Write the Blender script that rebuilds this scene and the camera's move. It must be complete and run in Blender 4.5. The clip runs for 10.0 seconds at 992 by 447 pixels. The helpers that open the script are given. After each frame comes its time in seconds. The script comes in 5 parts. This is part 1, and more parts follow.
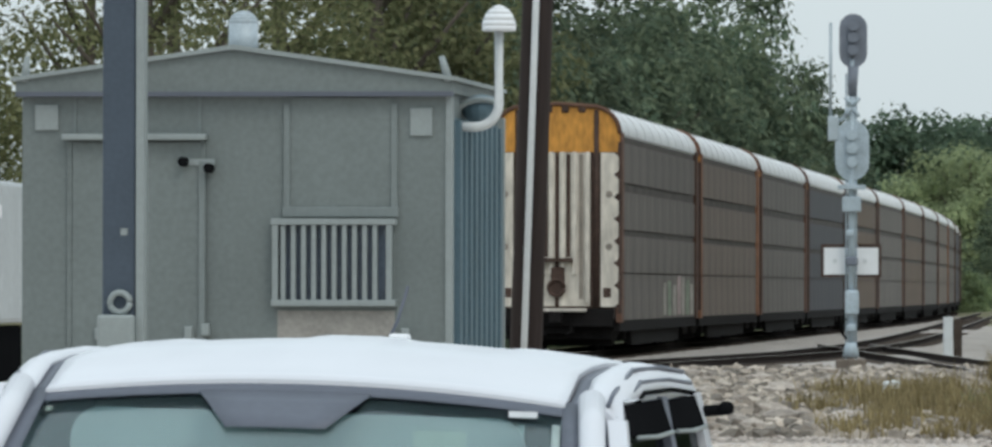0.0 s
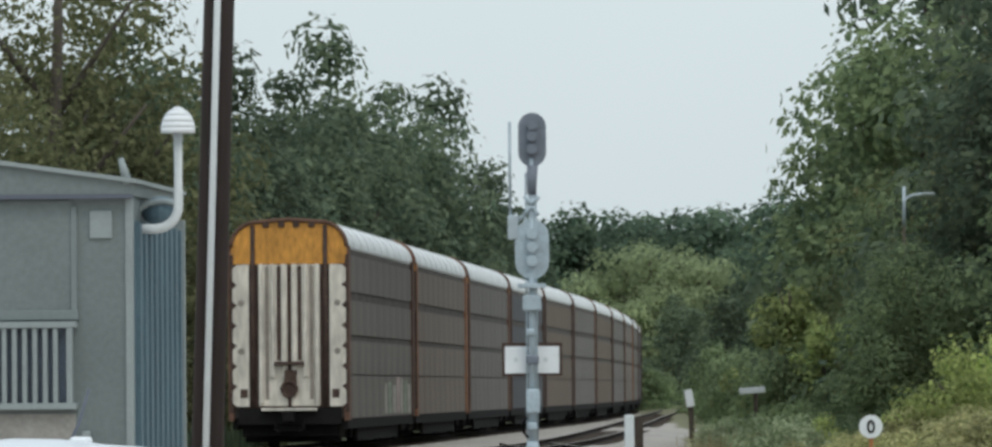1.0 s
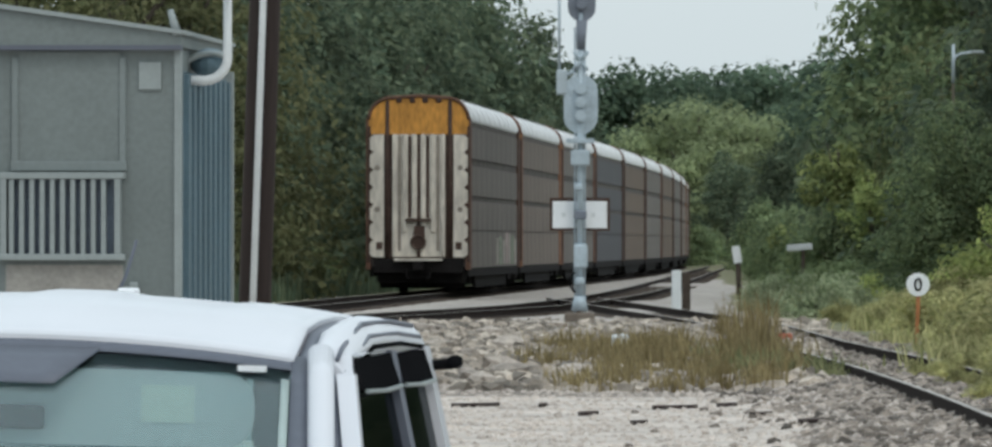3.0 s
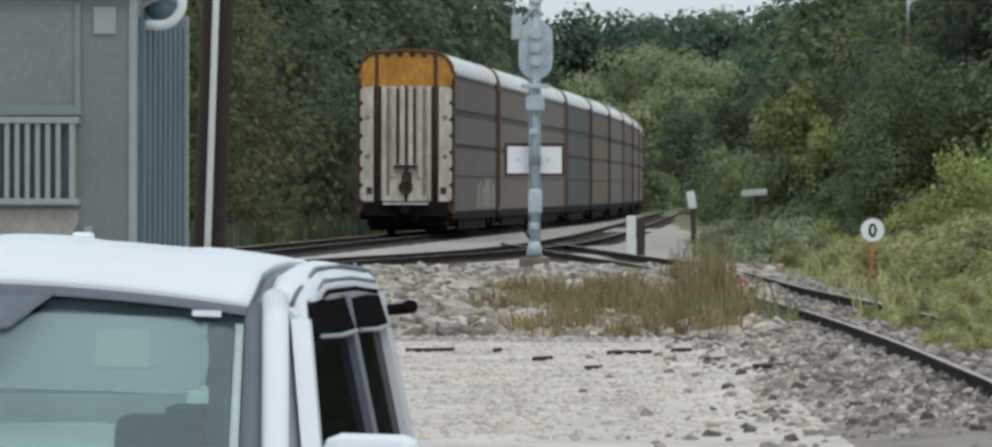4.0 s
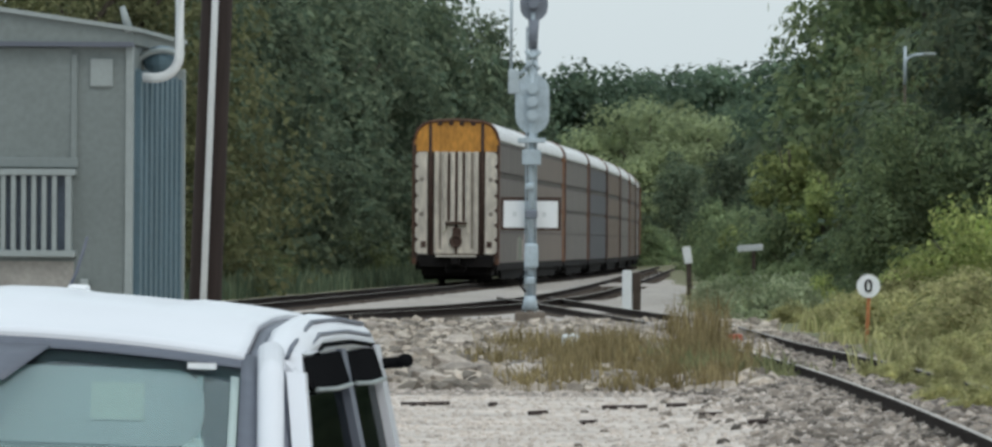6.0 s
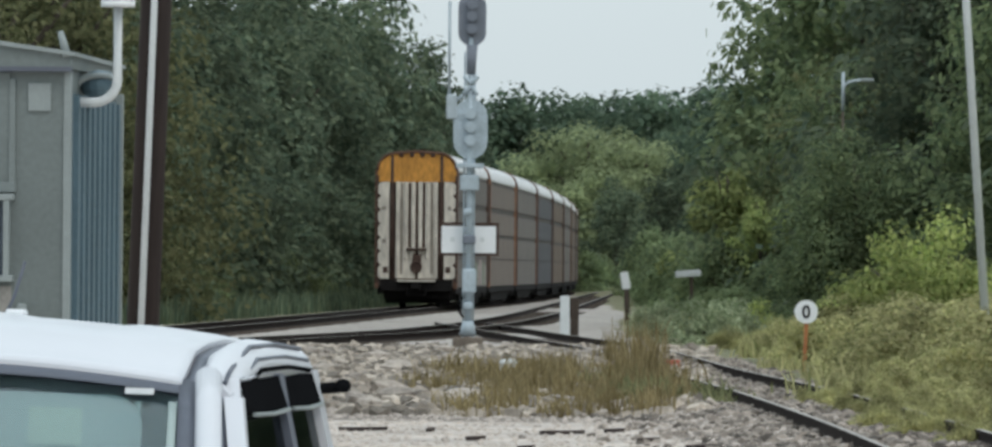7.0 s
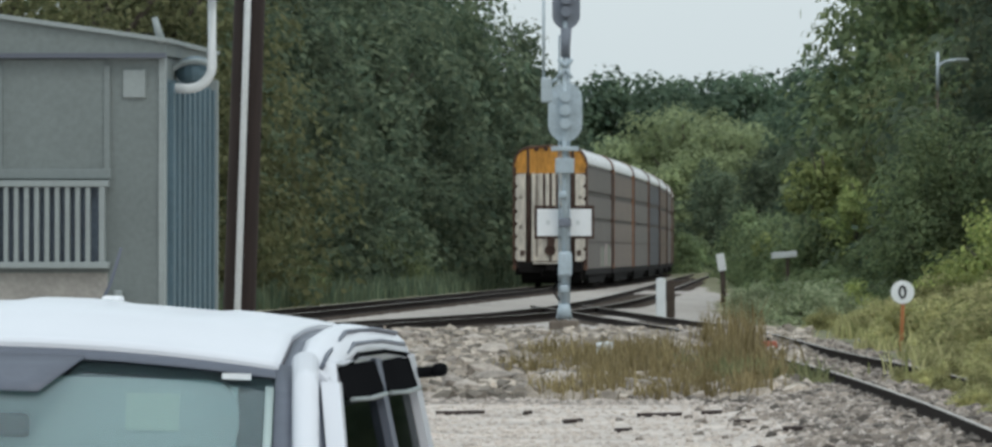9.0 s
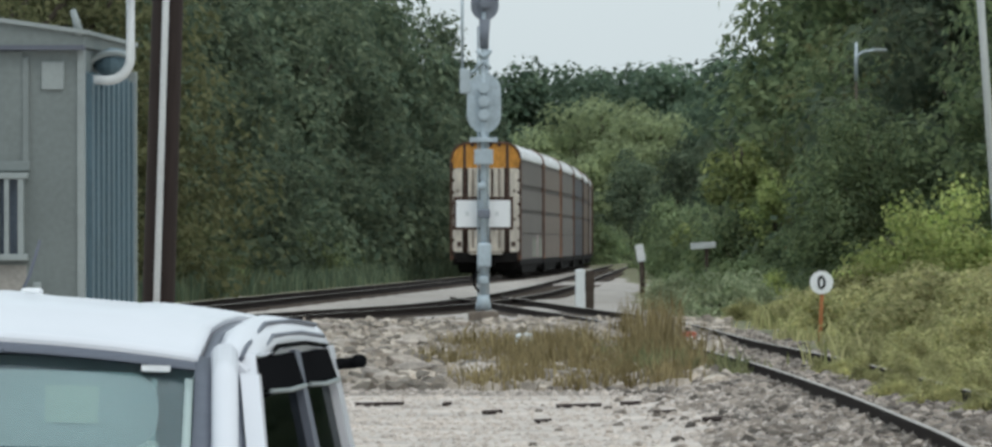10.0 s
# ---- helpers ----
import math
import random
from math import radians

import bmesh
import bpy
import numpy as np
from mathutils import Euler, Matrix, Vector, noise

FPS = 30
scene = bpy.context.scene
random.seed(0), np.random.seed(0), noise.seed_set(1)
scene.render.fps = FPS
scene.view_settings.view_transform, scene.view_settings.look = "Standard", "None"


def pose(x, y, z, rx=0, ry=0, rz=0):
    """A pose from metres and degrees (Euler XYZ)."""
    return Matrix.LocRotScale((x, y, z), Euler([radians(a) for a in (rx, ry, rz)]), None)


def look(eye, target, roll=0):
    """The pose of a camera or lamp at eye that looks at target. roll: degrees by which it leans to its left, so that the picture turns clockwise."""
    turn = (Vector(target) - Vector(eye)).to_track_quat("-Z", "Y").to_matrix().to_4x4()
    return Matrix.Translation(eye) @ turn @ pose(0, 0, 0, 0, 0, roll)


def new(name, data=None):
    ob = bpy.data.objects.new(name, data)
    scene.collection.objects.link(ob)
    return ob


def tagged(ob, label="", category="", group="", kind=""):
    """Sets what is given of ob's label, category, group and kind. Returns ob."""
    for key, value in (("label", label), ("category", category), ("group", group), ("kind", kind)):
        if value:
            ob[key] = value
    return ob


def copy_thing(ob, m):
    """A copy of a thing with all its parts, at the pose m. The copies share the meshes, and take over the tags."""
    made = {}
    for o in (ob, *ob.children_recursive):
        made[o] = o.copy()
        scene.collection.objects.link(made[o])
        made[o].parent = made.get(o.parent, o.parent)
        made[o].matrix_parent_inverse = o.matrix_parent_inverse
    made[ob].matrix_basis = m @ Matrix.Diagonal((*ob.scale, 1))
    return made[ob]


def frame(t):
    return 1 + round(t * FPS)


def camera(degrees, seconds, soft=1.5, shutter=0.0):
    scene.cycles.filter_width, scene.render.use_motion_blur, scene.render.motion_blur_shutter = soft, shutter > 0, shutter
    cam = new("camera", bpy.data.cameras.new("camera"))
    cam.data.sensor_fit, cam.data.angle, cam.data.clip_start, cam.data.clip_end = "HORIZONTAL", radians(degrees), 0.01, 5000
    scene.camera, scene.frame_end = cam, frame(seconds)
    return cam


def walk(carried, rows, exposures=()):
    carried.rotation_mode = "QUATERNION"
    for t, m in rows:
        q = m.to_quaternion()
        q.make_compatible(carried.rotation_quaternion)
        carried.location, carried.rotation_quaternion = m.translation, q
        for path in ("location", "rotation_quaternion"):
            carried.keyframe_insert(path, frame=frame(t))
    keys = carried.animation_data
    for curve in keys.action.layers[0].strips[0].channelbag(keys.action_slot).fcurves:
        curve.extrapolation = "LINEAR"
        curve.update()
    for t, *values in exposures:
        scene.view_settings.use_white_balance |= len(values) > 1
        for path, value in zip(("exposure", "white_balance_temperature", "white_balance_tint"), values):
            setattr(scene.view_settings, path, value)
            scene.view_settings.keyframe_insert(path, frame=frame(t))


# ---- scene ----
# ---- camera ----
EYE = (0.0, 0.0, 2.05)
cam = camera(7.733, 10.0, soft=2.8)
PATH = [
    (0.0, -2.806, 0.514, 0.10),
    (0.3, -2.097, 0.901, -0.20),
    (0.5, -1.454, 1.398, -0.39),
    (0.6, -1.231, 1.436, -0.40),
    (0.9, -0.876, 1.330, -0.43),
    (1.0, -0.308, 1.291, -0.44),
    (1.2, -0.268, 1.183, -0.50),
    (1.5, -0.323, 0.546, -0.59),
    (1.8, -0.686, 0.308, -0.59),
    (2.0, -0.922, 0.370, -0.60),
    (2.1, -0.738, 0.612, -0.38),
    (2.3, -0.623, 0.484, 0.05),
    (2.5, -0.865, 0.133, -0.31),
    (2.7, -0.776, 0.158, -0.03),
    (3.8, -0.528, 0.088, 0.10),
    (4.0, -0.335, -0.272, 0.13),
    (4.1, -0.490, -0.196, -0.14),
    (4.2, -0.896, -0.058, -0.41),
    (4.5, -0.647, 0.163, -0.02),
    (4.7, -0.435, 0.143, 0.06),
    (5.0, -0.340, 0.068, 0.18),
    (5.3, -0.310, -0.164, 0.13),
    (5.5, -0.227, -0.000, 0.10),
    (5.7, -0.360, 0.121, 0.36),
    (6.8, -0.089, 0.187, 0.38),
    (7.0, 0.177, 0.352, 0.48),
    (7.2, 0.227, 0.303, 0.31),
    (7.5, 0.000, 0.153, 0.05),
    (7.8, 0.006, -0.064, 0.24),
    (8.0, 0.055, 0.060, 0.36),
    (8.1, -0.167, 0.034, 0.22),
    (8.4, -0.496, -0.389, -0.19),
    (8.5, -0.744, -0.278, -0.32),
    (8.7, -0.490, 0.056, -0.18),
    (9.0, -0.568, 0.217, 0.03),
    (9.2, -0.454, 0.212, 0.01),
    (9.5, 0.079, 0.054, -0.02),
    (9.6, -0.005, 0.104, -0.04),
    (9.8, 0.044, 0.178, -0.07),
    (10.0, 0.064, 0.148, -0.10)
]


def aim(yaw, pitch, roll):
    p, q = radians(yaw), radians(pitch)
    return look(EYE, (EYE[0] + math.sin(p) * math.cos(q), EYE[1] + math.cos(p) * math.cos(q), EYE[2] + math.sin(q)), roll)


walk(cam, [(t, aim(a, b, c)) for t, a, b, c in PATH])

# ---- light: bright overcast, soft sun high behind the camera's right ----
SUN_EL, SUN_AZ = radians(48), radians(150)
world = bpy.data.worlds.new("sky")
scene.world = world
world.use_nodes = True
wn, wl = world.node_tree.nodes, world.node_tree.links
wn.clear()
sky = wn.new("ShaderNodeTexSky")
sky.sky_type, sky.sun_disc = "NISHITA", False
sky.sun_elevation, sky.sun_rotation = SUN_EL, SUN_AZ
sky.dust_density, sky.air_density = 3.0, 1.0
bg1 = wn.new("ShaderNodeBackground")
bg1.inputs["Strength"].default_value = 0.02
wl.new(sky.outputs[0], bg1.inputs["Color"])
# cloud layer: pale grey, faintly mottled
tc = wn.new("ShaderNodeTexCoord")
cn = wn.new("ShaderNodeTexNoise")
cn.inputs["Scale"].default_value, cn.inputs["Detail"].default_value = 3.0, 4.0
ramp = wn.new("ShaderNodeValToRGB")
ramp.color_ramp.elements[0].position, ramp.color_ramp.elements[1].position = 0.3, 0.75
ramp.color_ramp.elements[0].color = (0.565, 0.655, 0.69, 1)
ramp.color_ramp.elements[1].color = (0.665, 0.75, 0.785, 1)
bg2 = wn.new("ShaderNodeBackground")
bg2.inputs["Strength"].default_value = 0.95
wl.new(tc.outputs["Generated"], cn.inputs["Vector"])
wl.new(cn.outputs["Fac"], ramp.inputs["Fac"])
# an overcast sky is brighter overhead than at the horizon
sep, up, gain = wn.new("ShaderNodeSeparateXYZ"), wn.new("ShaderNodeMapRange"), wn.new("ShaderNodeVectorMath")
up.inputs["To Min"].default_value, up.inputs["To Max"].default_value = 1.0, 1.75
gain.operation = "SCALE"
wl.new(tc.outputs["Generated"], sep.inputs[0])
wl.new(sep.outputs["Z"], up.inputs["Value"])
wl.new(ramp.outputs["Color"], gain.inputs[0])
wl.new(up.outputs[0], gain.inputs["Scale"])
wl.new(gain.outputs[0], bg2.inputs["Color"])
add = wn.new("ShaderNodeAddShader")
wout = wn.new("ShaderNodeOutputWorld")
wl.new(bg1.outputs[0], add.inputs[0])
wl.new(bg2.outputs[0], add.inputs[1])
wl.new(add.outputs[0], wout.inputs["Surface"])
sun = new("sun", bpy.data.lights.new("sun", "SUN"))
sun.data.energy, sun.data.angle, sun.data.color = 0.5, radians(14), (1.0, 0.94, 0.84)
sd = Vector((math.sin(SUN_AZ) * math.cos(SUN_EL), math.cos(SUN_AZ) * math.cos(SUN_EL), math.sin(SUN_EL)))
sun.matrix_world = look(sd * 50, (0, 0, 0))
scene.view_settings.exposure = 0.0


# ---- materials ----
def mat(name, color, rough=0.7, metal=0.0, var=0.25, scale=3.0, grain=40.0, bump=0.1, tint=None, rnd=0.0, streak=0.0, spec=0.4):
    m = bpy.data.materials.new(name)
    m.use_nodes = True
    n, l = m.node_tree.nodes, m.node_tree.links
    b = n["Principled BSDF"]
    b.inputs["Roughness"].default_value, b.inputs["Metallic"].default_value = rough, metal
    b.inputs["Specular IOR Level"].default_value = spec
    co = n.new("ShaderNodeTexCoord")
    mp = n.new("ShaderNodeMapping")
    mp.inputs["Scale"].default_value = (1, 1, 1 - streak)
    l.new(co.outputs["Object"], mp.inputs["Vector"])
    big, small = n.new("ShaderNodeTexNoise"), n.new("ShaderNodeTexNoise")
    big.inputs["Scale"].default_value, big.inputs["Detail"].default_value = scale, 5
    small.inputs["Scale"].default_value, small.inputs["Detail"].default_value = grain, 3
    for t in (big, small):
        l.new(mp.outputs[0], t.inputs["Vector"])
    mixf = n.new("ShaderNodeMath")
    mixf.operation = "MULTIPLY_ADD"
    mixf.inputs[1].default_value = 0.45
    l.new(small.outputs["Fac"], mixf.inputs[0])
    sc = n.new("ShaderNodeMath")
    sc.operation = "MULTIPLY"
    sc.inputs[1].default_value = 0.55
    l.new(big.outputs["Fac"], sc.inputs[0])
    l.new(sc.outputs[0], mixf.inputs[2])
    r = n.new("ShaderNodeValToRGB")
    lo = [c * (1 - var) for c in color]
    hi = [min(1, c * (1 + var)) for c in color]
    if tint:
        lo = tint
    r.color_ramp.elements[0].position, r.color_ramp.elements[1].position = 0.32, 0.66
    r.color_ramp.elements[0].color, r.color_ramp.elements[1].color = (*lo, 1), (*hi, 1)
    l.new(mixf.outputs[0], r.inputs["Fac"])
    out = r.outputs["Color"]
    if rnd:
        oi = n.new("ShaderNodeObjectInfo")
        hs = n.new("ShaderNodeHueSaturation")
        mr = n.new("ShaderNodeMapRange")
        mr.inputs["To Min"].default_value, mr.inputs["To Max"].default_value = 1 - rnd, 1 + rnd
        l.new(oi.outputs["Random"], mr.inputs["Value"])
        l.new(mr.outputs[0], hs.inputs["Value"])
        l.new(out, hs.inputs["Color"])
        out = hs.outputs["Color"]
    l.new(out, b.inputs["Base Color"])
    if bump:
        bp = n.new("ShaderNodeBump")
        bp.inputs["Strength"].default_value, bp.inputs["Distance"].default_value = bump, 0.02
        l.new(mixf.outputs[0], bp.inputs["Height"])
        l.new(bp.outputs[0], b.inputs["Normal"])
    return m


def leaf_mat(name, dark, light, yellow, clump=0.55):
    m = bpy.data.materials.new(name)
    m.use_nodes = True
    n, l = m.node_tree.nodes, m.node_tree.links
    b = n["Principled BSDF"]
    b.inputs["Roughness"].default_value = 0.8
    b.inputs["Specular IOR Level"].default_value = 0.1
    g = n.new("ShaderNodeNewGeometry")
    r = n.new("ShaderNodeValToRGB")
    low = [a * 0.6 + b * 0.4 for a, b in zip(dark, light)]
    r.color_ramp.elements[0].color, r.color_ramp.elements[1].color = (*low, 1), (*light, 1)
    e = r.color_ramp.elements.new(0.97)
    e.color = (*yellow, 1)
    r.color_ramp.elements[1].position = 0.8
    l.new(g.outputs["Random Per Island"], r.inputs["Fac"])
    co, no = n.new("ShaderNodeTexCoord"), n.new("ShaderNodeTexNoise")
    no.inputs["Scale"].default_value, no.inputs["Detail"].default_value = clump, 3.0
    l.new(co.outputs["Object"], no.inputs["Vector"])
    mr = n.new("ShaderNodeMapRange")
    mr.inputs["From Min"].default_value, mr.inputs["From Max"].default_value = 0.3, 0.7
    mr.inputs["To Min"].default_value, mr.inputs["To Max"].default_value = 0.55, 1.5
    l.new(no.outputs["Fac"], mr.inputs["Value"])
    oi = n.new("ShaderNodeObjectInfo")
    mo = n.new("ShaderNodeMapRange")
    mo.inputs["To Min"].default_value, mo.inputs["To Max"].default_value = 0.75, 1.3
    l.new(oi.outputs["Random"], mo.inputs["Value"])
    mu = n.new("ShaderNodeMath")
    mu.operation = "MULTIPLY"
    l.new(mr.outputs[0], mu.inputs[0])
    l.new(mo.outputs[0], mu.inputs[1])
    hs = n.new("ShaderNodeHueSaturation")
    l.new(r.outputs["Color"], hs.inputs["Color"])
    l.new(mu.outputs[0], hs.inputs["Value"])
    l.new(hs.outputs["Color"], b.inputs["Base Color"])
    tr = n.new("ShaderNodeBsdfTranslucent")
    l.new(hs.outputs["Color"], tr.inputs["Color"])
    mx = n.new("ShaderNodeMixShader")
    mx.inputs["Fac"].default_value = 0.48
    l.new(b.outputs[0], mx.inputs[1])
    l.new(tr.outputs[0], mx.inputs[2])
    l.new(mx.outputs[0], n["Material Output"].inputs["Surface"])
    return m


M = {}
M["grav"] = mat("pale_gravel", (0.50, 0.44, 0.395), 0.95, var=0.34, scale=0.9, grain=12, bump=0.7)
M["stone"] = mat("grey_stone", (0.31, 0.27, 0.235), 0.9, var=0.4, scale=4, grain=30, rnd=0.35, bump=0.3)
M["ballast"] = mat("ballast", (0.205, 0.172, 0.148), 0.95, var=0.4, scale=0.8, grain=14, bump=0.7)
M["ballastd"] = mat("dark_track_ballast", (0.06, 0.05, 0.045), 0.9, var=0.4, scale=0.8, grain=14, bump=0.7, spec=0.1)
M["concd"] = mat("stained_dark_concrete", (0.14, 0.115, 0.095), 0.9, var=0.35, scale=3, grain=25, bump=0.3)
M["ballastl"] = mat("clean_grey_ballast", (0.36, 0.325, 0.295), 0.95, var=0.35, scale=0.6, grain=12, bump=0.7)
M["soil"] = mat("weedy_soil", (0.17, 0.15, 0.09), 0.95, var=0.4, scale=0.3, grain=6, bump=0.5, tint=(0.07, 0.09, 0.035))
M["rail"] = mat("rusty_rail", (0.026, 0.020, 0.018), 0.9, 0.0, var=0.4, scale=6, grain=60, spec=0.08)
M["railtop"] = mat("dusty_worn_rail_head", (0.33, 0.30, 0.27), 0.6, 0.2, var=0.35, scale=1.5, grain=30)
M["tie"] = mat("weathered_sleeper", (0.075, 0.06, 0.05), 0.92, var=0.4, scale=3, grain=40, rnd=0.3, spec=0.1)
M["side"] = mat("weathered_galvanised_sheet", (0.135, 0.12, 0.108), 0.75, 0.1, var=0.5, scale=0.6, grain=5, rnd=0.05, streak=0.75, bump=0.15)
M["sidew"] = mat("dusty_brown_grey_sheet", (0.155, 0.125, 0.105), 0.75, 0.1, var=0.5, scale=0.6, grain=5, rnd=0.05, streak=0.75, bump=0.15)
M["sidek"] = mat("dark_slate_sheet", (0.065, 0.065, 0.072), 0.7, 0.1, var=0.4, scale=0.45, grain=4, rnd=0.05, streak=0.75, bump=0.15)
M["siden"] = mat("rust_stained_sheet", (0.125, 0.09, 0.066), 0.75, 0.1, var=0.4, scale=0.45, grain=4, rnd=0.05, streak=0.75, bump=0.15)
M["carroof"] = mat("dull_white_steel_roof", (0.66, 0.67, 0.68), 0.55, 0.1, var=0.14, scale=0.5, grain=6)
M["rusto"] = mat("orange_brown_rusty_steel", (0.21, 0.10, 0.055), 0.8, var=0.4, scale=2, grain=12)
M["rustd"] = mat("dark_brown_steel", (0.06, 0.036, 0.028), 0.85, var=0.4, scale=2, grain=12)
# frame steel darkened to carry the shadow between side sheets
M["gap"] = mat("shadow_dark_frame_steel", (0.078, 0.067, 0.06), 0.85, var=0.4, scale=1, grain=8)
M["rust"] = mat("rust_brown_steel", (0.115, 0.06, 0.04), 0.8, var=0.4, scale=2, grain=12, rnd=0.5)
M["orange"] = mat("yellow_orange_paint", (0.52, 0.24, 0.045), 0.65, var=0.45, scale=1.3, grain=9, streak=0.6)
M["doorw"] = mat("grimy_white_paint", (0.58, 0.535, 0.47), 0.7, var=0.35, scale=1.2, grain=8, streak=0.7)
# door steel with its shadow put into the grey
M["doorg"] = mat("shadow_grey_steel", (0.24, 0.21, 0.18), 0.8, var=0.3, scale=2, grain=10)
M["patch"] = mat("faded_pale_paint", (0.30, 0.28, 0.25), 0.8, var=0.4, scale=1.5, grain=6)
M["patchg"] = mat("faded_green_paint", (0.22, 0.27, 0.20), 0.8, var=0.4, scale=1.5, grain=6)
M["patchp"] = mat("faded_pink_paint", (0.32, 0.25, 0.24), 0.8, var=0.4, scale=1.5, grain=6)
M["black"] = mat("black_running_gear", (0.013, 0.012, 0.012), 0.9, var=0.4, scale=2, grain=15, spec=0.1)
M["shed"] = mat("grey_painted_metal", (0.165, 0.192, 0.190), 0.6, 0.1, var=0.16, scale=1.0, grain=25, bump=0.05)
M["shedlight"] = mat("light_grey_trim", (0.27, 0.305, 0.305), 0.55, 0.1, var=0.1, scale=2, grain=30)
M["shedblue"] = mat("blue_grey_ribbed_metal", (0.105, 0.165, 0.20), 0.5, 0.2, var=0.15, scale=1.2, grain=20)
M["shedmid"] = mat("grey_trim", (0.19, 0.22, 0.22), 0.6, 0.1, var=0.1, scale=2, grain=30)
# bluish cast of reflections behind the grille, put into the base colour
M["dusk"] = mat("blue_reflecting_grille_glass", (0.075, 0.10, 0.135), 0.35, var=0.35, scale=2.5)
M["pvc"] = mat("white_pipe", (0.62, 0.65, 0.66), 0.45, var=0.08)
M["galv"] = mat("galvanised_steel", (0.42, 0.48, 0.52), 0.5, 0.3, var=0.15, scale=5, grain=40)
M["alu"] = mat("pale_blue_grey_signal_paint", (0.40, 0.47, 0.52), 0.55, 0.15, var=0.2, scale=3, grain=20)
M["sigdark"] = mat("slate_signal_paint", (0.17, 0.19, 0.23), 0.6, var=0.2, scale=3, grain=20)
M["plate"] = mat("white_number_plate", (0.78, 0.80, 0.82), 0.5, var=0.05)
M["conc"] = mat("weathered_concrete", (0.30, 0.29, 0.27), 0.9, var=0.25, scale=3, grain=30, bump=0.3)
M["wood"] = mat("dark_creosoted_pole", (0.035, 0.025, 0.023), 0.9, var=0.35, scale=3, grain=25, streak=0.9, bump=0.4)
M["steelpole"] = mat("dark_slate_steel", (0.058, 0.078, 0.105), 0.55, 0.1, var=0.15, scale=3, grain=30)
M["truck"] = mat("white_car_paint", (0.64, 0.655, 0.70), 0.25, var=0.03, scale=1, grain=5, bump=0.0, spec=0.5)
M["trailer"] = mat("dusty_white_panel", (0.46, 0.49, 0.50), 0.6, var=0.12, scale=1.5, grain=12)
M["truckgrey"] = mat("grey_roof_ditch_trim", (0.105, 0.118, 0.15), 0.5, var=0.08)
M["truckmid"] = mat("mid_grey_seal", (0.24, 0.26, 0.31), 0.5, var=0.08)
M["rim"] = mat("pale_green_glass_edge", (0.36, 0.44, 0.43), 0.5, var=0.08)
M["trim"] = mat("grey_fill_panel", (0.11, 0.12, 0.135), 0.9, var=0.12)
M["lining"] = mat("grey_blackout_panel", (0.085, 0.09, 0.10), 0.9, var=0.12)
M["rubber"] = mat("black_trim", (0.009, 0.0095, 0.0105), 0.9, var=0.15, spec=0.0)
M["cabin"] = mat("grey_cabin_lining", (0.09, 0.10, 0.11), 0.9, var=0.12)
M["seat"] = mat("grey_seat_cloth", (0.10, 0.11, 0.12), 0.9, var=0.2)
M["bark"] = mat("bark", (0.09, 0.075, 0.06), 0.95, var=0.35, scale=2, grain=12, streak=0.7, bump=0.5)
M["redmark"] = mat("faded_red_paint", (0.38, 0.09, 0.06), 0.7, var=0.25)
M["redpost"] = mat("faded_orange_post", (0.42, 0.17, 0.07), 0.7, var=0.2)
M["leafd"] = leaf_mat("dark_leaf", (0.048, 0.076, 0.054), (0.10, 0.138, 0.094), (0.16, 0.19, 0.12))
M["leafm"] = leaf_mat("mid_leaf", (0.088, 0.133, 0.078), (0.175, 0.24, 0.132), (0.28, 0.335, 0.175))
M["leafh"] = leaf_mat("pale_olive_leaf", (0.15, 0.185, 0.11), (0.235, 0.28, 0.155), (0.29, 0.33, 0.18), 0.22)
M["leafa"] = leaf_mat("fresh_green_leaf", (0.12, 0.165, 0.065), (0.24, 0.30, 0.12), (0.40, 0.44, 0.18), 0.8)
M["leafu"] = leaf_mat("undergrowth_leaf", (0.065, 0.095, 0.05), (0.135, 0.175, 0.085), (0.22, 0.25, 0.12))
M["leaff"] = leaf_mat("far_leaf", (0.052, 0.085, 0.062), (0.095, 0.14, 0.098), (0.13, 0.175, 0.115))
M["leafl"] = leaf_mat("light_leaf", (0.17, 0.23, 0.075), (0.32, 0.40, 0.135), (0.46, 0.49, 0.19), 0.9)
M["leafo"] = leaf_mat("olive_leaf", (0.075, 0.092, 0.048), (0.155, 0.172, 0.084), (0.23, 0.23, 0.12))
M["straw"] = leaf_mat("dry_grass", (0.115, 0.088, 0.040), (0.235, 0.18, 0.085), (0.37, 0.30, 0.165), 1.6)
M["grassg"] = leaf_mat("green_yellow_grass", (0.16, 0.175, 0.075), (0.35, 0.365, 0.16), (0.54, 0.50, 0.26), 1.3)


# ---- mesh helpers ----
def box(bm, x0, x1, y0, y1, z0, z1, bevel=0.0):
    vs = [bm.verts.new((x, y, z)) for z in (z0, z1) for x, y in ((x0, y0), (x1, y0), (x1, y1), (x0, y1))]
    fs = [bm.faces.new([vs[i] for i in q]) for q in ((3, 2, 1, 0), (4, 5, 6, 7), (0, 1, 5, 4), (1, 2, 6, 5), (2, 3, 7, 6), (3, 0, 4, 7))]
    if bevel:
        es = list({e for f in fs for e in f.edges})
        bmesh.ops.bevel(bm, geom=es, offset=bevel, segments=2, affect="EDGES", profile=0.5)
    return bm


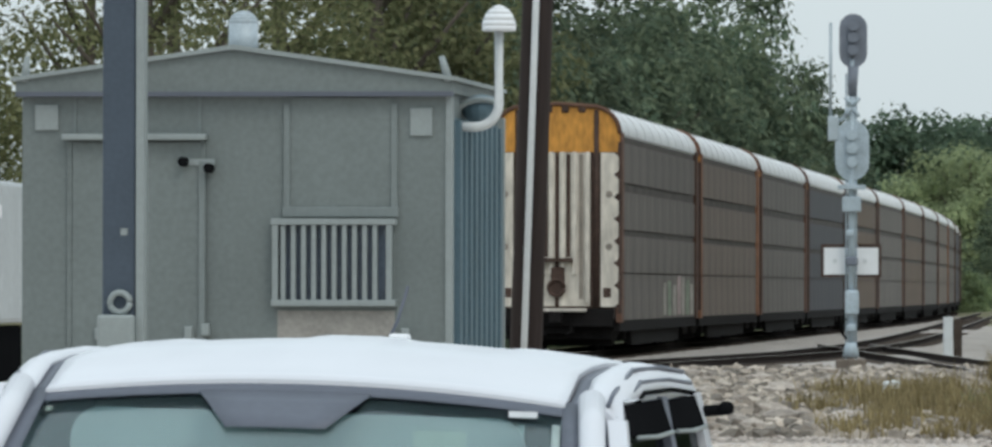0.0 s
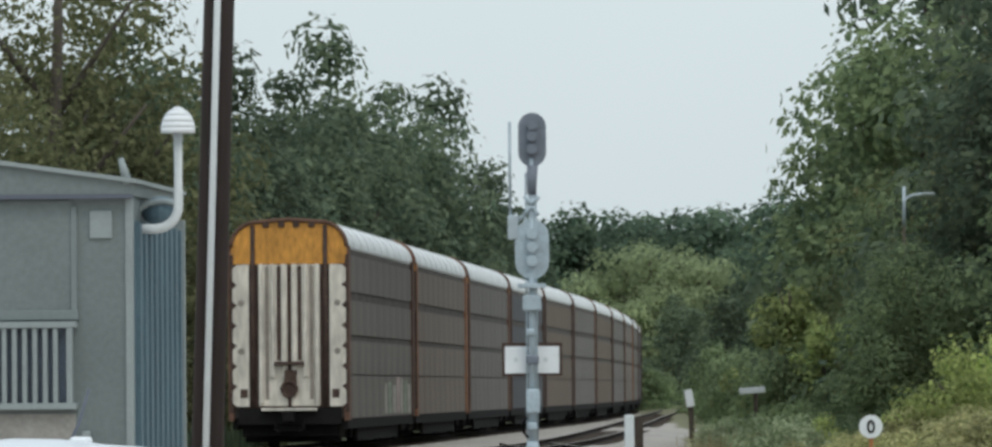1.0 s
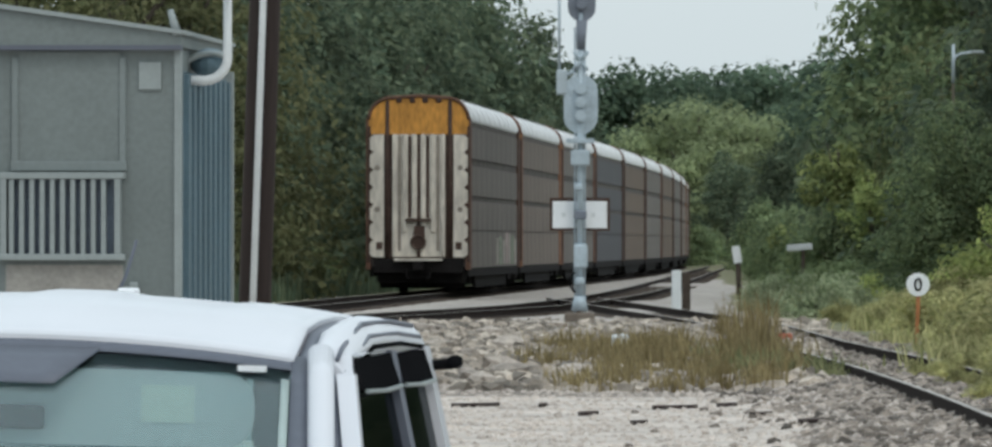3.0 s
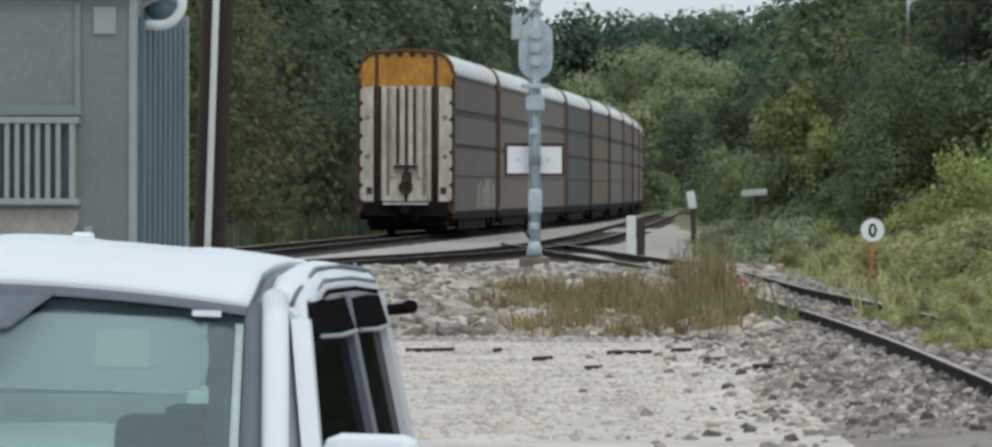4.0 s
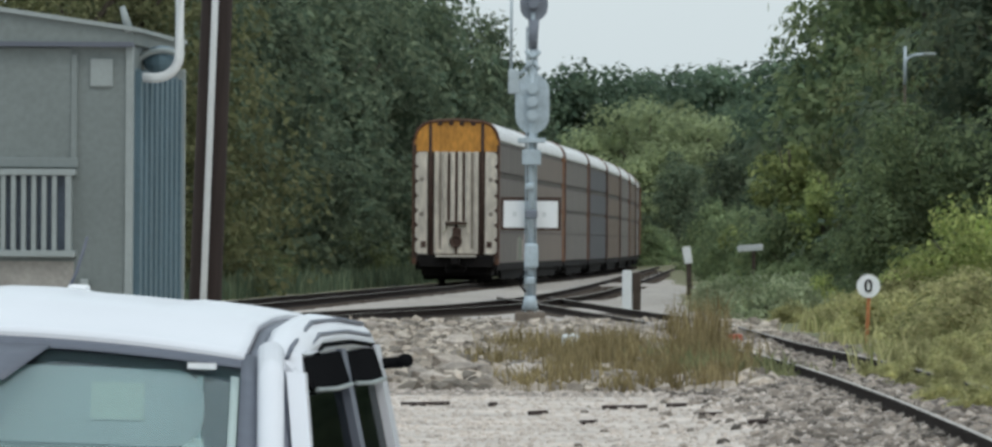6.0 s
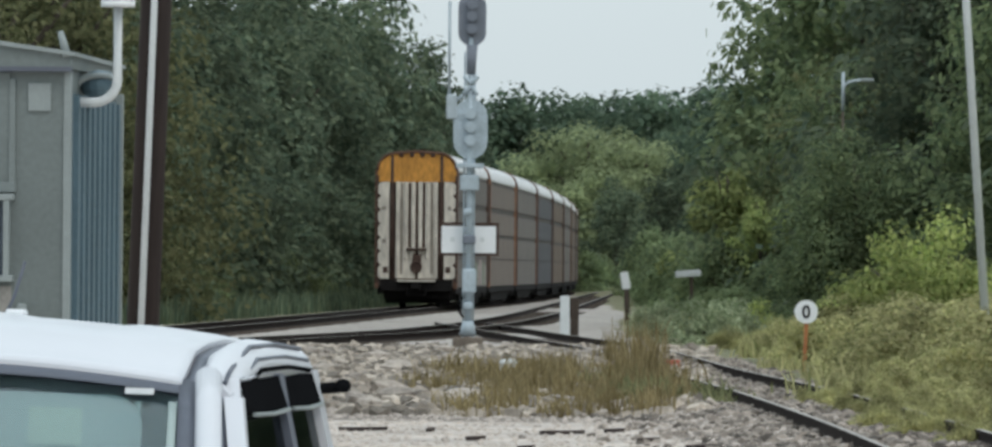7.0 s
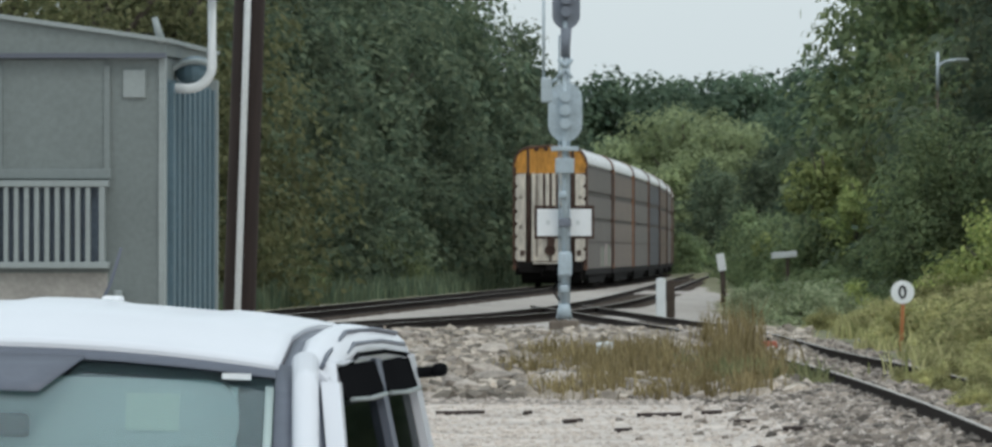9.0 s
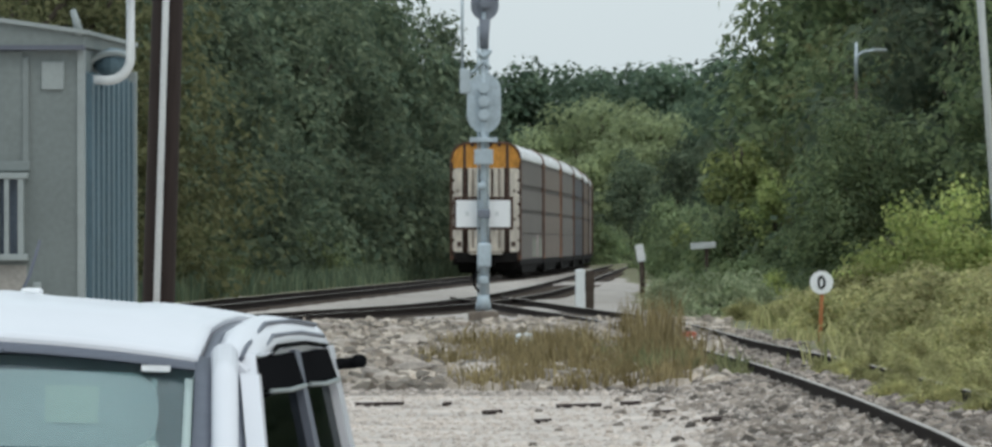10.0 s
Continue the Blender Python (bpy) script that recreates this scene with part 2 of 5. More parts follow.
def rod(bm, a, b, r0, r1=None, seg=10):
    a, b = Vector(a), Vector(b)
    r1 = r0 if r1 is None else r1
    q = (b - a).to_track_quat("Z", "Y").to_matrix()
    ra, rb = [], []
    for i in range(seg):
        u = Vector((math.cos(2 * math.pi * i / seg), math.sin(2 * math.pi * i / seg), 0))
        ra.append(bm.verts.new(a + q @ (u * r0)))
        rb.append(bm.verts.new(b + q @ (u * r1)))
    for i in range(seg):
        j = (i + 1) % seg
        f = bm.faces.new((ra[i], ra[j], rb[j], rb[i]))
        f.smooth = True
    bm.faces.new(list(reversed(ra)))
    bm.faces.new(rb)
    return bm


def tube(bm, pts, r, seg=10):
    pts = [Vector(p) for p in pts]
    rings = []
    for i, p in enumerate(pts):
        d = (pts[min(i + 1, len(pts) - 1)] - pts[max(i - 1, 0)]).normalized()
        q = d.to_track_quat("Z", "Y").to_matrix()
        rings.append([bm.verts.new(p + q @ Vector((math.cos(2 * math.pi * k / seg) * r, math.sin(2 * math.pi * k / seg) * r, 0))) for k in range(seg)])
    for a, b in zip(rings, rings[1:]):
        for k in range(seg):
            f = bm.faces.new((a[k], a[(k + 1) % seg], b[(k + 1) % seg], b[k]))
            f.smooth = True
    bm.faces.new(list(reversed(rings[0])))
    bm.faces.new(rings[-1])
    return bm


def prism(bm, poly, y0, y1):
    """A closed outline in x, z, drawn out along y."""
    a = [bm.verts.new((x, y0, z)) for x, z in poly]
    b = [bm.verts.new((x, y1, z)) for x, z in poly]
    n = len(poly)
    bm.faces.new(a)
    bm.faces.new(list(reversed(b)))
    for i in range(n):
        j = (i + 1) % n
        bm.faces.new((a[j], a[i], b[i], b[j]))
    return bm


def mesh_of(bm, name, material):
    bmesh.ops.recalc_face_normals(bm, faces=bm.faces)
    me = bpy.data.meshes.new(name)
    bm.to_mesh(me)
    bm.free()
    me.materials.append(material)
    return me


def part(name, bm, material, parent=None, label="", kind="", m=None):
    ob = new(name, mesh_of(bm, name, material))
    if parent:
        ob.parent = parent
    if m:
        ob.matrix_basis = m
    return tagged(ob, label, kind=kind)


def piece(name, me, parent, m):
    ob = new(name, me)
    ob.parent = parent
    ob.matrix_basis = m
    return ob


def B():
    return bmesh.new()


def soup(name, verts, faces, material):
    me = bpy.data.meshes.new(name)
    me.from_pydata(verts, [], faces)
    me.materials.append(material)
    me.update()
    return me


# ---- the lie of the land ----
def main_x(y):
    """Centre line of the running track, which bends away to the left beyond 336 m."""
    u = max(0.0, y - 336.0)
    return -7.40 + 0.0475 * (y - 182.0) - u * u / 12000.0


def smooth(pts, y):
    if y <= pts[0][1]:
        a, b = pts[0], pts[1]
    elif y >= pts[-1][1]:
        a, b = pts[-2], pts[-1]
    else:
        for i in range(len(pts) - 1):
            if pts[i][1] <= y <= pts[i + 1][1]:
                p0, p1, p2, p3 = pts[max(i - 1, 0)], pts[i], pts[i + 1], pts[min(i + 2, len(pts) - 1)]
                h = p2[1] - p1[1]
                u = (y - p1[1]) / h
                m1 = (p2[0] - p0[0]) / (p2[1] - p0[1]) * h
                m2 = (p3[0] - p1[0]) / (p3[1] - p1[1]) * h
                return (2*u**3 - 3*u*u + 1) * p1[0] + (u**3 - 2*u*u + u) * m1 + (-2*u**3 + 3*u*u) * p2[0] + (u**3 - u*u) * m2
    return a[0] + (b[0] - a[0]) * (y - a[1]) / (b[1] - a[1])


def siding_x(y):
    return smooth([(-9.5, 110), (-4.9, 160), (-1.1, 193), (1.75, 251), (7.2, 440), (9.6, 520)], y)


def spur_x(y):
    return smooth([(3.95, 40), (4.72, 60), (4.78, 72), (4.72, 86), (4.45, 105), (3.85, 126), (3.2, 151), (1.8, 175), (-0.25, 216)], y)


def step(a, b, v):
    u = min(1.0, max(0.0, (v - a) / (b - a)))
    return u * u * (3 - 2 * u)


def ground_z(x, y):
    z = 0.28 * step(70, 160, y) + 0.04 * noise.noise(Vector((x * 0.15, y * 0.08, 0)))
    z += 0.42 * step(-1.5, -3.0, x) * step(38, 46, y) * step(70, 60, y)
    if y > 90:
        d = abs(x - main_x(y))
        z = max(z, 0.31 - 0.25 * max(0.0, d - 1.7))
        d = abs(x - siding_x(y))
        z = max(z, 0.25 - 0.25 * max(0.0, d - 1.7))
    if y < 230:
        d = abs(x - spur_x(y))
        z = max(z, 0.19 - 0.10 * max(0.0, d - 1.3))
    z += 0.9 * step(main_x(y) - 8, main_x(y) - 18, x) * step(150, 200, y) if y > 120 else 0
    z += 0.5 * step(7, 16, x) * step(110, 160, y)
    return z


# ---- ground: one sheet to the horizon ----
def build_ground():
    xs = sorted({*np.round(np.arange(-9, 9.1, 0.3), 2), *np.round(np.arange(-24, -9, 0.75), 2), *np.round(np.arange(9.5, 22.1, 0.75), 2), *[s * v for s in (-1, 1) for v in (26, 30, 36, 46, 60, 90, 150, 300, 700)]})
    ys = sorted({*np.round(np.arange(30, 60, 1.6), 2), *np.round(np.arange(60, 170, 0.7), 2), *np.round(np.arange(170, 330, 1.6), 2), *range(330, 700, 12), -300, -150, -60, -20, 0, 12, 22, 720, 800, 1000, 1500, 3000})
    verts = [(float(x), float(y), ground_z(x, y)) for y in ys for x in xs]
    n = len(xs)
    faces, mi = [], []
    for j in range(len(ys) - 1):
        for i in range(n - 1):
            faces.append((j * n + i, j * n + i + 1, (j + 1) * n + i + 1, (j + 1) * n + i))
            x, y = (xs[i] + xs[i + 1]) / 2, (ys[j] + ys[j + 1]) / 2
            w = 2.0 * noise.noise(Vector((x * 0.4, y * 0.12, 3)))
            k = 2
            if y < 99 + 2 * w:
                k = 0
            if 95 < y and x > -30 and (x < 4.5 + w * 0.4 or y > 200 and x < siding_x(y) + 3.2 + w * 0.3) and x > main_x(y) - 3.0 + w * 0.3:
                k = 1
            if 50 < y < 260 and -2.5 + w * 0.4 < x - spur_x(y) < 1.9 + w * 0.3:
                k = 1
            if k == 1 and y > 158 + w:
                k = 3
            if x > 6.4 + 0.5 * w and y > 60:
                k = 2
            # darker ballast within 1.3 m of the running track's centre line
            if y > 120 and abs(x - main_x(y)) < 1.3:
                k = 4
            mi.append(k)
    me = soup("ground", verts, faces, M["grav"])
    me.materials.append(M["ballast"])
    me.materials.append(M["soil"])
    me.materials.append(M["ballastl"])
    me.materials.append(M["ballastd"])
    for p, k in zip(me.polygons, mi):
        p.material_index = k
        p.use_smooth = True
    return tagged(new("ground", me), "pale gravel lot running into stony ballast and weedy soil", "ground", kind="structure")


ground = build_ground()


# ---- tracks ----
RAIL_TOP = {"main": 0.51, "siding": 0.46, "spur": 0.35}


def build_track(name, fx, y0, y1, level, label, singles):
    root = tagged(new(name), label, "railway track", group="railway tracks", kind="structure")
    prof = [(-0.075, -0.17), (0.075, -0.17), (0.02, -0.14), (0.012, -0.05), (0.036, -0.04), (0.036, 0.0), (-0.036, 0.0), (-0.036, -0.04), (-0.012, -0.05), (-0.02, -0.14)]
    ys = np.linspace(y0, y1, int((y1 - y0) / 3) + 2)
    for side in (-0.7535, 0.7535):
        verts, faces = [], []
        for k, y in enumerate(ys):
            s = (fx(y + 0.5) - fx(y - 0.5))
            c = 1 / math.sqrt(1 + s * s)
            top = level(y)
            for px, pz in prof:
                o = side + px
                verts.append((fx(y) + o * c, y - o * s * c, top + pz))
            if k:
                n = len(prof)
                for i in range(n):
                    j = (i + 1) % n
                    faces.append(((k - 1) * n + i, (k - 1) * n + j, k * n + j, k * n + i))
        me = soup("rail", verts, faces, M["rail"])
        me.materials.append(M["railtop"])
        for i, p in enumerate(me.polygons):
            p.material_index = 1 if i % len(prof) == 5 else 0
        ob = new("rail", me)
        ob.parent = root
    me = mesh_of(box(B(), -1.3, 1.3, -0.115, 0.115, -0.18, 0.0, 0.012), "sleeper", M["tie"])
    rng = random.Random(5)
    vs, fs = [], []
    y, k = y0, 0
    while y < y1:
        s = math.atan(fx(y + 0.5) - fx(y - 0.5))
        m = pose(fx(y) + rng.uniform(-0.05, 0.05), y, level(y) - 0.165, 0, 0, -math.degrees(s) + rng.uniform(-1, 1))
        if k < singles:
            piece("sleeper", me, root, m)
        else:
            b = len(vs)
            vs += [tuple(m @ Vector(c)) for c in ((-1.3, -.11, -.18), (1.3, -.11, -.18), (1.3, .11, -.18), (-1.3, .11, -.18), (-1.3, -.11, 0), (1.3, -.11, 0), (1.3, .11, 0), (-1.3, .11, 0))]
            fs += [tuple(b + i for i in q) for q in ((4, 5, 6, 7), (0, 1, 5, 4), (1, 2, 6, 5), (2, 3, 7, 6), (3, 0, 4, 7))]
        y += 0.56
        k += 1
    if vs:
        ob = new("sleepers", soup("sleepers", vs, fs, M["tie"]))
        ob.parent = root
        tagged(ob, kind="stuff")
    return root


build_track("track_main", main_x, 60, 760, lambda y: RAIL_TOP["main"], "running railway track on grey ballast, bending away", 0)
build_track("track_siding", siding_x, 100, 520, lambda y: RAIL_TOP["siding"], "siding track with rusty rails beside the running track", 0)
build_track("track_spur", spur_x, 40, 218, lambda y: RAIL_TOP["spur"] + 0.10 * step(120, 175, y), "rusty spur track curving through stones and weeds", 290)


# ---- the train ----
PITCH, HALF = 28.7, 13.75


def car_outline(inset=0.0):
    w, e, t = 1.56 - inset, 5.42, 6.15 - inset
    pts = [(-w, 0.75), (w, 0.75), (w, e)]
    for i in range(1, 8):
        a = math.pi / 2 * i / 8
        pts.append((w - 0.72 * (1 - math.cos(a)), e + (t - e - 0.06) * math.sin(a)))
    pts += [(0, t)]
    pts += [(-x, z) for x, z in reversed(pts[2:-1])]
    return pts


def build_car(sheet_mat, post_mat):
    root = tagged(new("autorack_wagon"), "enclosed car-carrier wagon, grimy grey sides, white roof, yellow-topped end", "rail wagon", group="train of car-carrier wagons")
    w = 1.56
    bm = B()
    box(bm, -w + 0.04, w - 0.04, -HALF + 0.06, HALF - 0.06, 0.8, 5.4)
    part("body", bm, M["gap"], root)
    # roof shell
    o = car_outline()
    roof = [p for p in o if p[1] >= 5.4]
    inner = [(x * 0.97, z - 0.07) for x, z in reversed(roof)]
    part("roof", prism(B(), roof + inner, -HALF + 0.05, HALF - 0.05), M["carroof"], root, "dull white arched steel roof")
    # roof ribs
    for k in range(1, 10):
        y = -HALF + k * 2.75
        out = [(x * 1.008, z + 0.025) for x, z in roof]
        part("roof_seam", prism(B(), out + [(x, z - 0.02) for x, z in reversed(roof)], y - 0.05, y + 0.05), M["carroof"], root)
    # side sheets, four rows in ten bays
    # dark body left bare above the top row stands in for eave shadow
    rows = [(0.78, 1.93), (1.97, 2.88), (3.05, 3.98), (4.22, 5.20)]
    bay = (2 * HALF - 0.5) / 10
    sheet = [mesh_of(box(B(), -0.02, 0.02, -bay / 2 + 0.0005, bay / 2 - 0.0005, a, b), "side_sheet", sheet_mat) for a, b in rows]
    for sx in (-1, 1):
        for k in range(10):
            for me in sheet:
                piece("side_sheet", me, root, pose(sx * (w - 0.025), -HALF + 0.25 + bay * (k + 0.5), 0))
        for y in (-HALF + 0.36, HALF - 0.36):
            part("corner_post", box(B(), sx * w - 0.10, sx * w + 0.05, y - 0.38, y + 0.38, 0.72, 5.45, 0.02), post_mat, root, "rusty corner post")
        part("side_sill", box(B(), sx * (w - 0.08) - 0.07, sx * (w - 0.08) + 0.07, -HALF + 0.1, HALF - 0.1, 0.50, 0.80, 0.01), M["black"], root)
    # end doors at both ends
    for sy in (-1, 1):
        y = sy * HALF
        top = [p for p in o if p[1] >= 4.9]
        low = [(w, 4.95)] + [p for p in top if p[1] > 4.95] + [(-w, 4.95)]
        part("end_cap", prism(B(), low, y - 0.05, y + 0.05), M["orange"], root, "yellow-orange upper end sheet")
        part("end_wall", box(B(), -w, w, y - 0.04, y + 0.04, 1.08, 4.95), M["rustd"], root)
        arch = [(x, y + sy * 0.06, z) for x, z in o if z >= 5.2]
        part("end_arch", tube(B(), arch, 0.06, 6), M["rust"], root, "rust-brown arched end rim")
        for x in (-0.62, -0.2, 0.2, 0.62):
            part("rim_bracket", box(B(), x - 0.09, x + 0.09, min(y, y + sy * 0.10), max(y, y + sy * 0.10), 5.93, 6.14, 0.03), M["rustd"], root)
        for sx in (-1, 1):
            part("end_post", box(B(), sx * w - 0.05, sx * w + 0.055, min(y, y + sy * 0.06), max(y, y + sy * 0.06), 0.95, 5.2), M["rustd"], root)
        yo = y + sy * 0.07
        # scalloped outer strips and flat door leaves with ribs
        for sx in (-1, 1):
            n = [(sx * 1.09, 1.11), (sx * 1.09, 4.94)]
            for i in range(6, -1, -1):
                z0 = 1.10 + i * 0.548
                n += [(sx * 1.42, z0 + 0.54), (sx * 1.53, z0 + 0.44), (sx * 1.53, z0 + 0.10), (sx * 1.42, z0 + 0.01)]
            part("hinge_strip", prism(B(), n, y - 0.02, yo + sy * 0.01), M["doorw"], root, "white hinge strip with notched edge")
            part("end_leaf", box(B(), min(sx * 0.05, sx * 0.83), max(sx * 0.05, sx * 0.83), min(y, yo), max(y, yo), 1.12, 4.93, 0.02), M["doorw"], root, "grimy white end door leaf")
            for rx in (0.14, 0.44, 0.76):
                part("door_rib", box(B(), sx * rx - 0.055, sx * rx + 0.055, min(yo, yo + sy * 0.09), max(yo, yo + sy * 0.09), 1.9 if rx < 0.5 else 1.2, 4.95, 0.02), M["doorw"], root)
            # outer strips use the shadow-toned grey in place of cut grooves
            for rx in (0.28, 0.60):
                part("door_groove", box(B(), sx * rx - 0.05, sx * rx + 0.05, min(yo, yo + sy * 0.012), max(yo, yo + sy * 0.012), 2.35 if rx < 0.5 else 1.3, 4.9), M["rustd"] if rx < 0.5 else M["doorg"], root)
            part("cap_rib", box(B(), sx * 0.98 - 0.06, sx * 0.98 + 0.06, min(y, yo + sy * 0.03), max(y, yo + sy * 0.03), 4.95, 6.0, 0.02), M["rustd"], root)
            part("lock_rod", rod(B(), (sx * 0.98, yo, 1.1), (sx * 0.98, yo, 5.9), 0.06, seg=8), M["rustd"], root, "brown vertical locking rod")
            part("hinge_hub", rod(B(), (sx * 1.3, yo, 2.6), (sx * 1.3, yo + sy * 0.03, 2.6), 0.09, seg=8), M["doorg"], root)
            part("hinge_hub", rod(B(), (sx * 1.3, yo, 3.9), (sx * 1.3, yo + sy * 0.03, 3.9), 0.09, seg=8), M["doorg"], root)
            part("rust_stain", box(B(), sx * 1.24 - 0.09, sx * 1.24 + 0.11, min(yo, yo + sy * 0.015), max(yo, yo + sy * 0.015), 1.34, 1.58), M["rustd"], root)
        part("brake_wheel", tube(B(), [(0.2 * math.cos(a), yo + sy * 0.12, 1.58 + 0.2 * math.sin(a)) for a in np.linspace(0, 6.283, 17)], 0.05, 6), M["rustd"], root)
        part("brake_box", box(B(), -0.15, 0.2, min(yo, yo + sy * 0.1), max(yo, yo + sy * 0.1), 1.42, 2.1, 0.03), M["rustd"], root, "rusty brake gear box")
        part("brake_step", box(B(), -0.4, 0.4, min(yo, yo + sy * 0.2), max(yo, yo + sy * 0.2), 2.22, 2.32, 0.01), M["rustd"], root)
        part("end_platform", box(B(), -0.75, 0.75, min(y, y + sy * 0.35), max(y, y + sy * 0.35), 1.0, 1.07), M["doorw"], root)
        part("coupler", box(B(), -0.16, 0.16, min(y, y + sy * 0.60), max(y, y + sy * 0.60), 0.70, 0.98, 0.04), M["black"], root)
        part("end_sill", box(B(), -1.4, 1.4, y - 0.12, y + 0.06, 0.62, 1.06, 0.02), M["black"], root)
        for sx in (-1, 1):
            part("air_hose", tube(B(), [(sx * 0.35, y + sy * 0.1, 0.8), (sx * 0.38, y + sy * 0.25, 0.5), (sx * 0.25, y + sy * 0.4, 0.42)], 0.03, 6), M["black"], root)
    # running gear, with black blocks added for the shadow underneath
    for sy in (-1, 1):
        yc = sy * 10.2
        for sx in (-1, 1):
            bm = B()
            prism(bm, [(-1.25, 0.34), (-0.5, 0.16), (0.5, 0.16), (1.25, 0.34), (1.2, 0.66), (0.35, 0.76), (-0.35, 0.76), (-1.2, 0.66)], -0.09, 0.09)
            part("bogie_frame", bm, M["black"], root, m=pose(sx * 1.0, yc, 0, 0, 0, 90))
            for dy in (-0.89, 0.89):
                part("wheel", rod(B(), (sx * 0.66, yc + dy, 0.42), (sx * 0.80, yc + dy, 0.42), 0.42, seg=20), M["black"], root)
        part("bolster", box(B(), -1.25, 1.25, yc - 0.22, yc + 0.22, 0.40, 0.82, 0.03), M["black"], root)
        part("cross_shadow_fill", box(B(), -0.9, 0.9, sy * 11.75 - 0.06, sy * 11.75 + 0.06, 0.22, 0.62), M["black"], root)
        part("end_shadow_fill", box(B(), -1.3, 1.3, sy * 12.6 - 0.05, sy * 12.6 + 0.05, 0.14, 0.70), M["black"], root)
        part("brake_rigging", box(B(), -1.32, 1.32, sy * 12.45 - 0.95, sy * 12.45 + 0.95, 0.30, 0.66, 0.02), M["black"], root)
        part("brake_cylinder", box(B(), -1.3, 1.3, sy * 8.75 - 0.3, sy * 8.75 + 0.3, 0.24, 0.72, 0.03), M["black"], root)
        for dy in (-0.89, 0.89):
            part("axle", rod(B(), (-0.7, yc + dy, 0.42), (0.7, yc + dy, 0.42), 0.08), M["black"], root)
    # sills drawn down low so the underside fills with black like shadow
    for sx in (-1, 1):
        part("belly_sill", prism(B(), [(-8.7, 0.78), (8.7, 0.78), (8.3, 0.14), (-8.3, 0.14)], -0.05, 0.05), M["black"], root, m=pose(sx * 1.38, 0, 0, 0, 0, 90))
    part("centre_sill", box(B(), -0.4, 0.4, -HALF, HALF, 0.45, 0.85), M["black"], root)
    return root


def along(s):
    """Pose on the running track at y = s for a wagon's middle."""
    a, b = main_x(s - 10.2), main_x(s + 10.2)
    return pose((a + b) / 2, s, RAIL_TOP["main"], 0, 0, -math.degrees(math.atan2(b - a, 20.4)))


def add_marks(wagon):
    """Faded painted patches low on the last wagon's side."""
    rng = random.Random(4)
    for k in range(7):
        y = 1.0 + k * 1.72
        z1 = rng.uniform(1.65, 1.95)
        part("painted_patch", box(B(), 1.556, 1.566, y, y + rng.uniform(0.9, 1.6), 0.85, z1), M[("patch", "patchg", "patch", "patchp")[k % 4]], wagon, "faded painted patch")


wagons, built = [], {}
for k in range(14):
    kind = ("side", "sidew", "side", "sidek", "siden", "side", "siden")[k % 7]
    if kind in built:
        wagons.append(copy_thing(built[kind], along(196 + PITCH * k)))
    else:
        built[kind] = build_car(M[kind], M[{"side": "rust", "sidew": "rusto", "sidek": "rustd", "siden": "rustd"}[kind]])
        wagons.append(built[kind])
        tone = {"side": "grimy grey", "sidew": "dusty brown-grey", "sidek": "dark slate", "siden": "rust-stained"}[kind]
        tagged(built[kind], "enclosed car-carrier wagon, " + tone + " sides, white roof, yellow-topped end")
add_marks(wagons[0])


def motions():
    """The train rolls away at about 55 km/h, slowing a little."""
    for k, wagon in enumerate(wagons):
        rows = []
        for i in range(11):
            t = i * 1.0
            rows.append((t, along(182 + HALF + 15.8 * t - 0.04 * t * t + PITCH * k)))
        walk(wagon, rows)


def glass_mat(name, tint, low, high):
    m = bpy.data.materials.new(name)
    m.use_nodes = True
    n, l = m.node_tree.nodes, m.node_tree.links
    n.remove(n["Principled BSDF"])
    tr, gl, lw, mr, mx = n.new("ShaderNodeBsdfTransparent"), n.new("ShaderNodeBsdfGlossy"), n.new("ShaderNodeLayerWeight"), n.new("ShaderNodeMapRange"), n.new("ShaderNodeMixShader")
    tr.inputs["Color"].default_value = (*tint, 1)
    gl.inputs["Roughness"].default_value = 0.04
    gl.inputs["Color"].default_value = (0.90, 0.965, 0.98, 1)
    lw.inputs["Blend"].default_value = 0.5
    mr.inputs["To Min"].default_value, mr.inputs["To Max"].default_value = low, high
    l.new(lw.outputs["Facing"], mr.inputs["Value"])
    l.new(mr.outputs[0], mx.inputs["Fac"])
    l.new(tr.outputs[0], mx.inputs[1])
    l.new(gl.outputs[0], mx.inputs[2])
    l.new(mx.outputs[0], n["Material Output"].inputs["Surface"])
    return m


M["glass"] = glass_mat("windscreen_glass", (0.77, 0.87, 0.875), 0.02, 0.19)
M["tinted"] = glass_mat("tinted_side_glass", (0.10, 0.11, 0.12), 0.02, 0.22)
# brightness of the rear window view, put into a pale colour
M["pale_view"] = mat("pale_rear_view", (0.56, 0.57, 0.56), 0.9, var=0.08)
M["paper"] = mat("paper", (0.68, 0.69, 0.60), 0.9, var=0.05)
M["lens"] = mat("dark_signal_lens", (0.11, 0.12, 0.15), 0.3, var=0.1)
M["shrub"] = leaf_mat("grey_green_shrub", (0.095, 0.13, 0.07), (0.20, 0.25, 0.14), (0.36, 0.39, 0.26), 1.0)


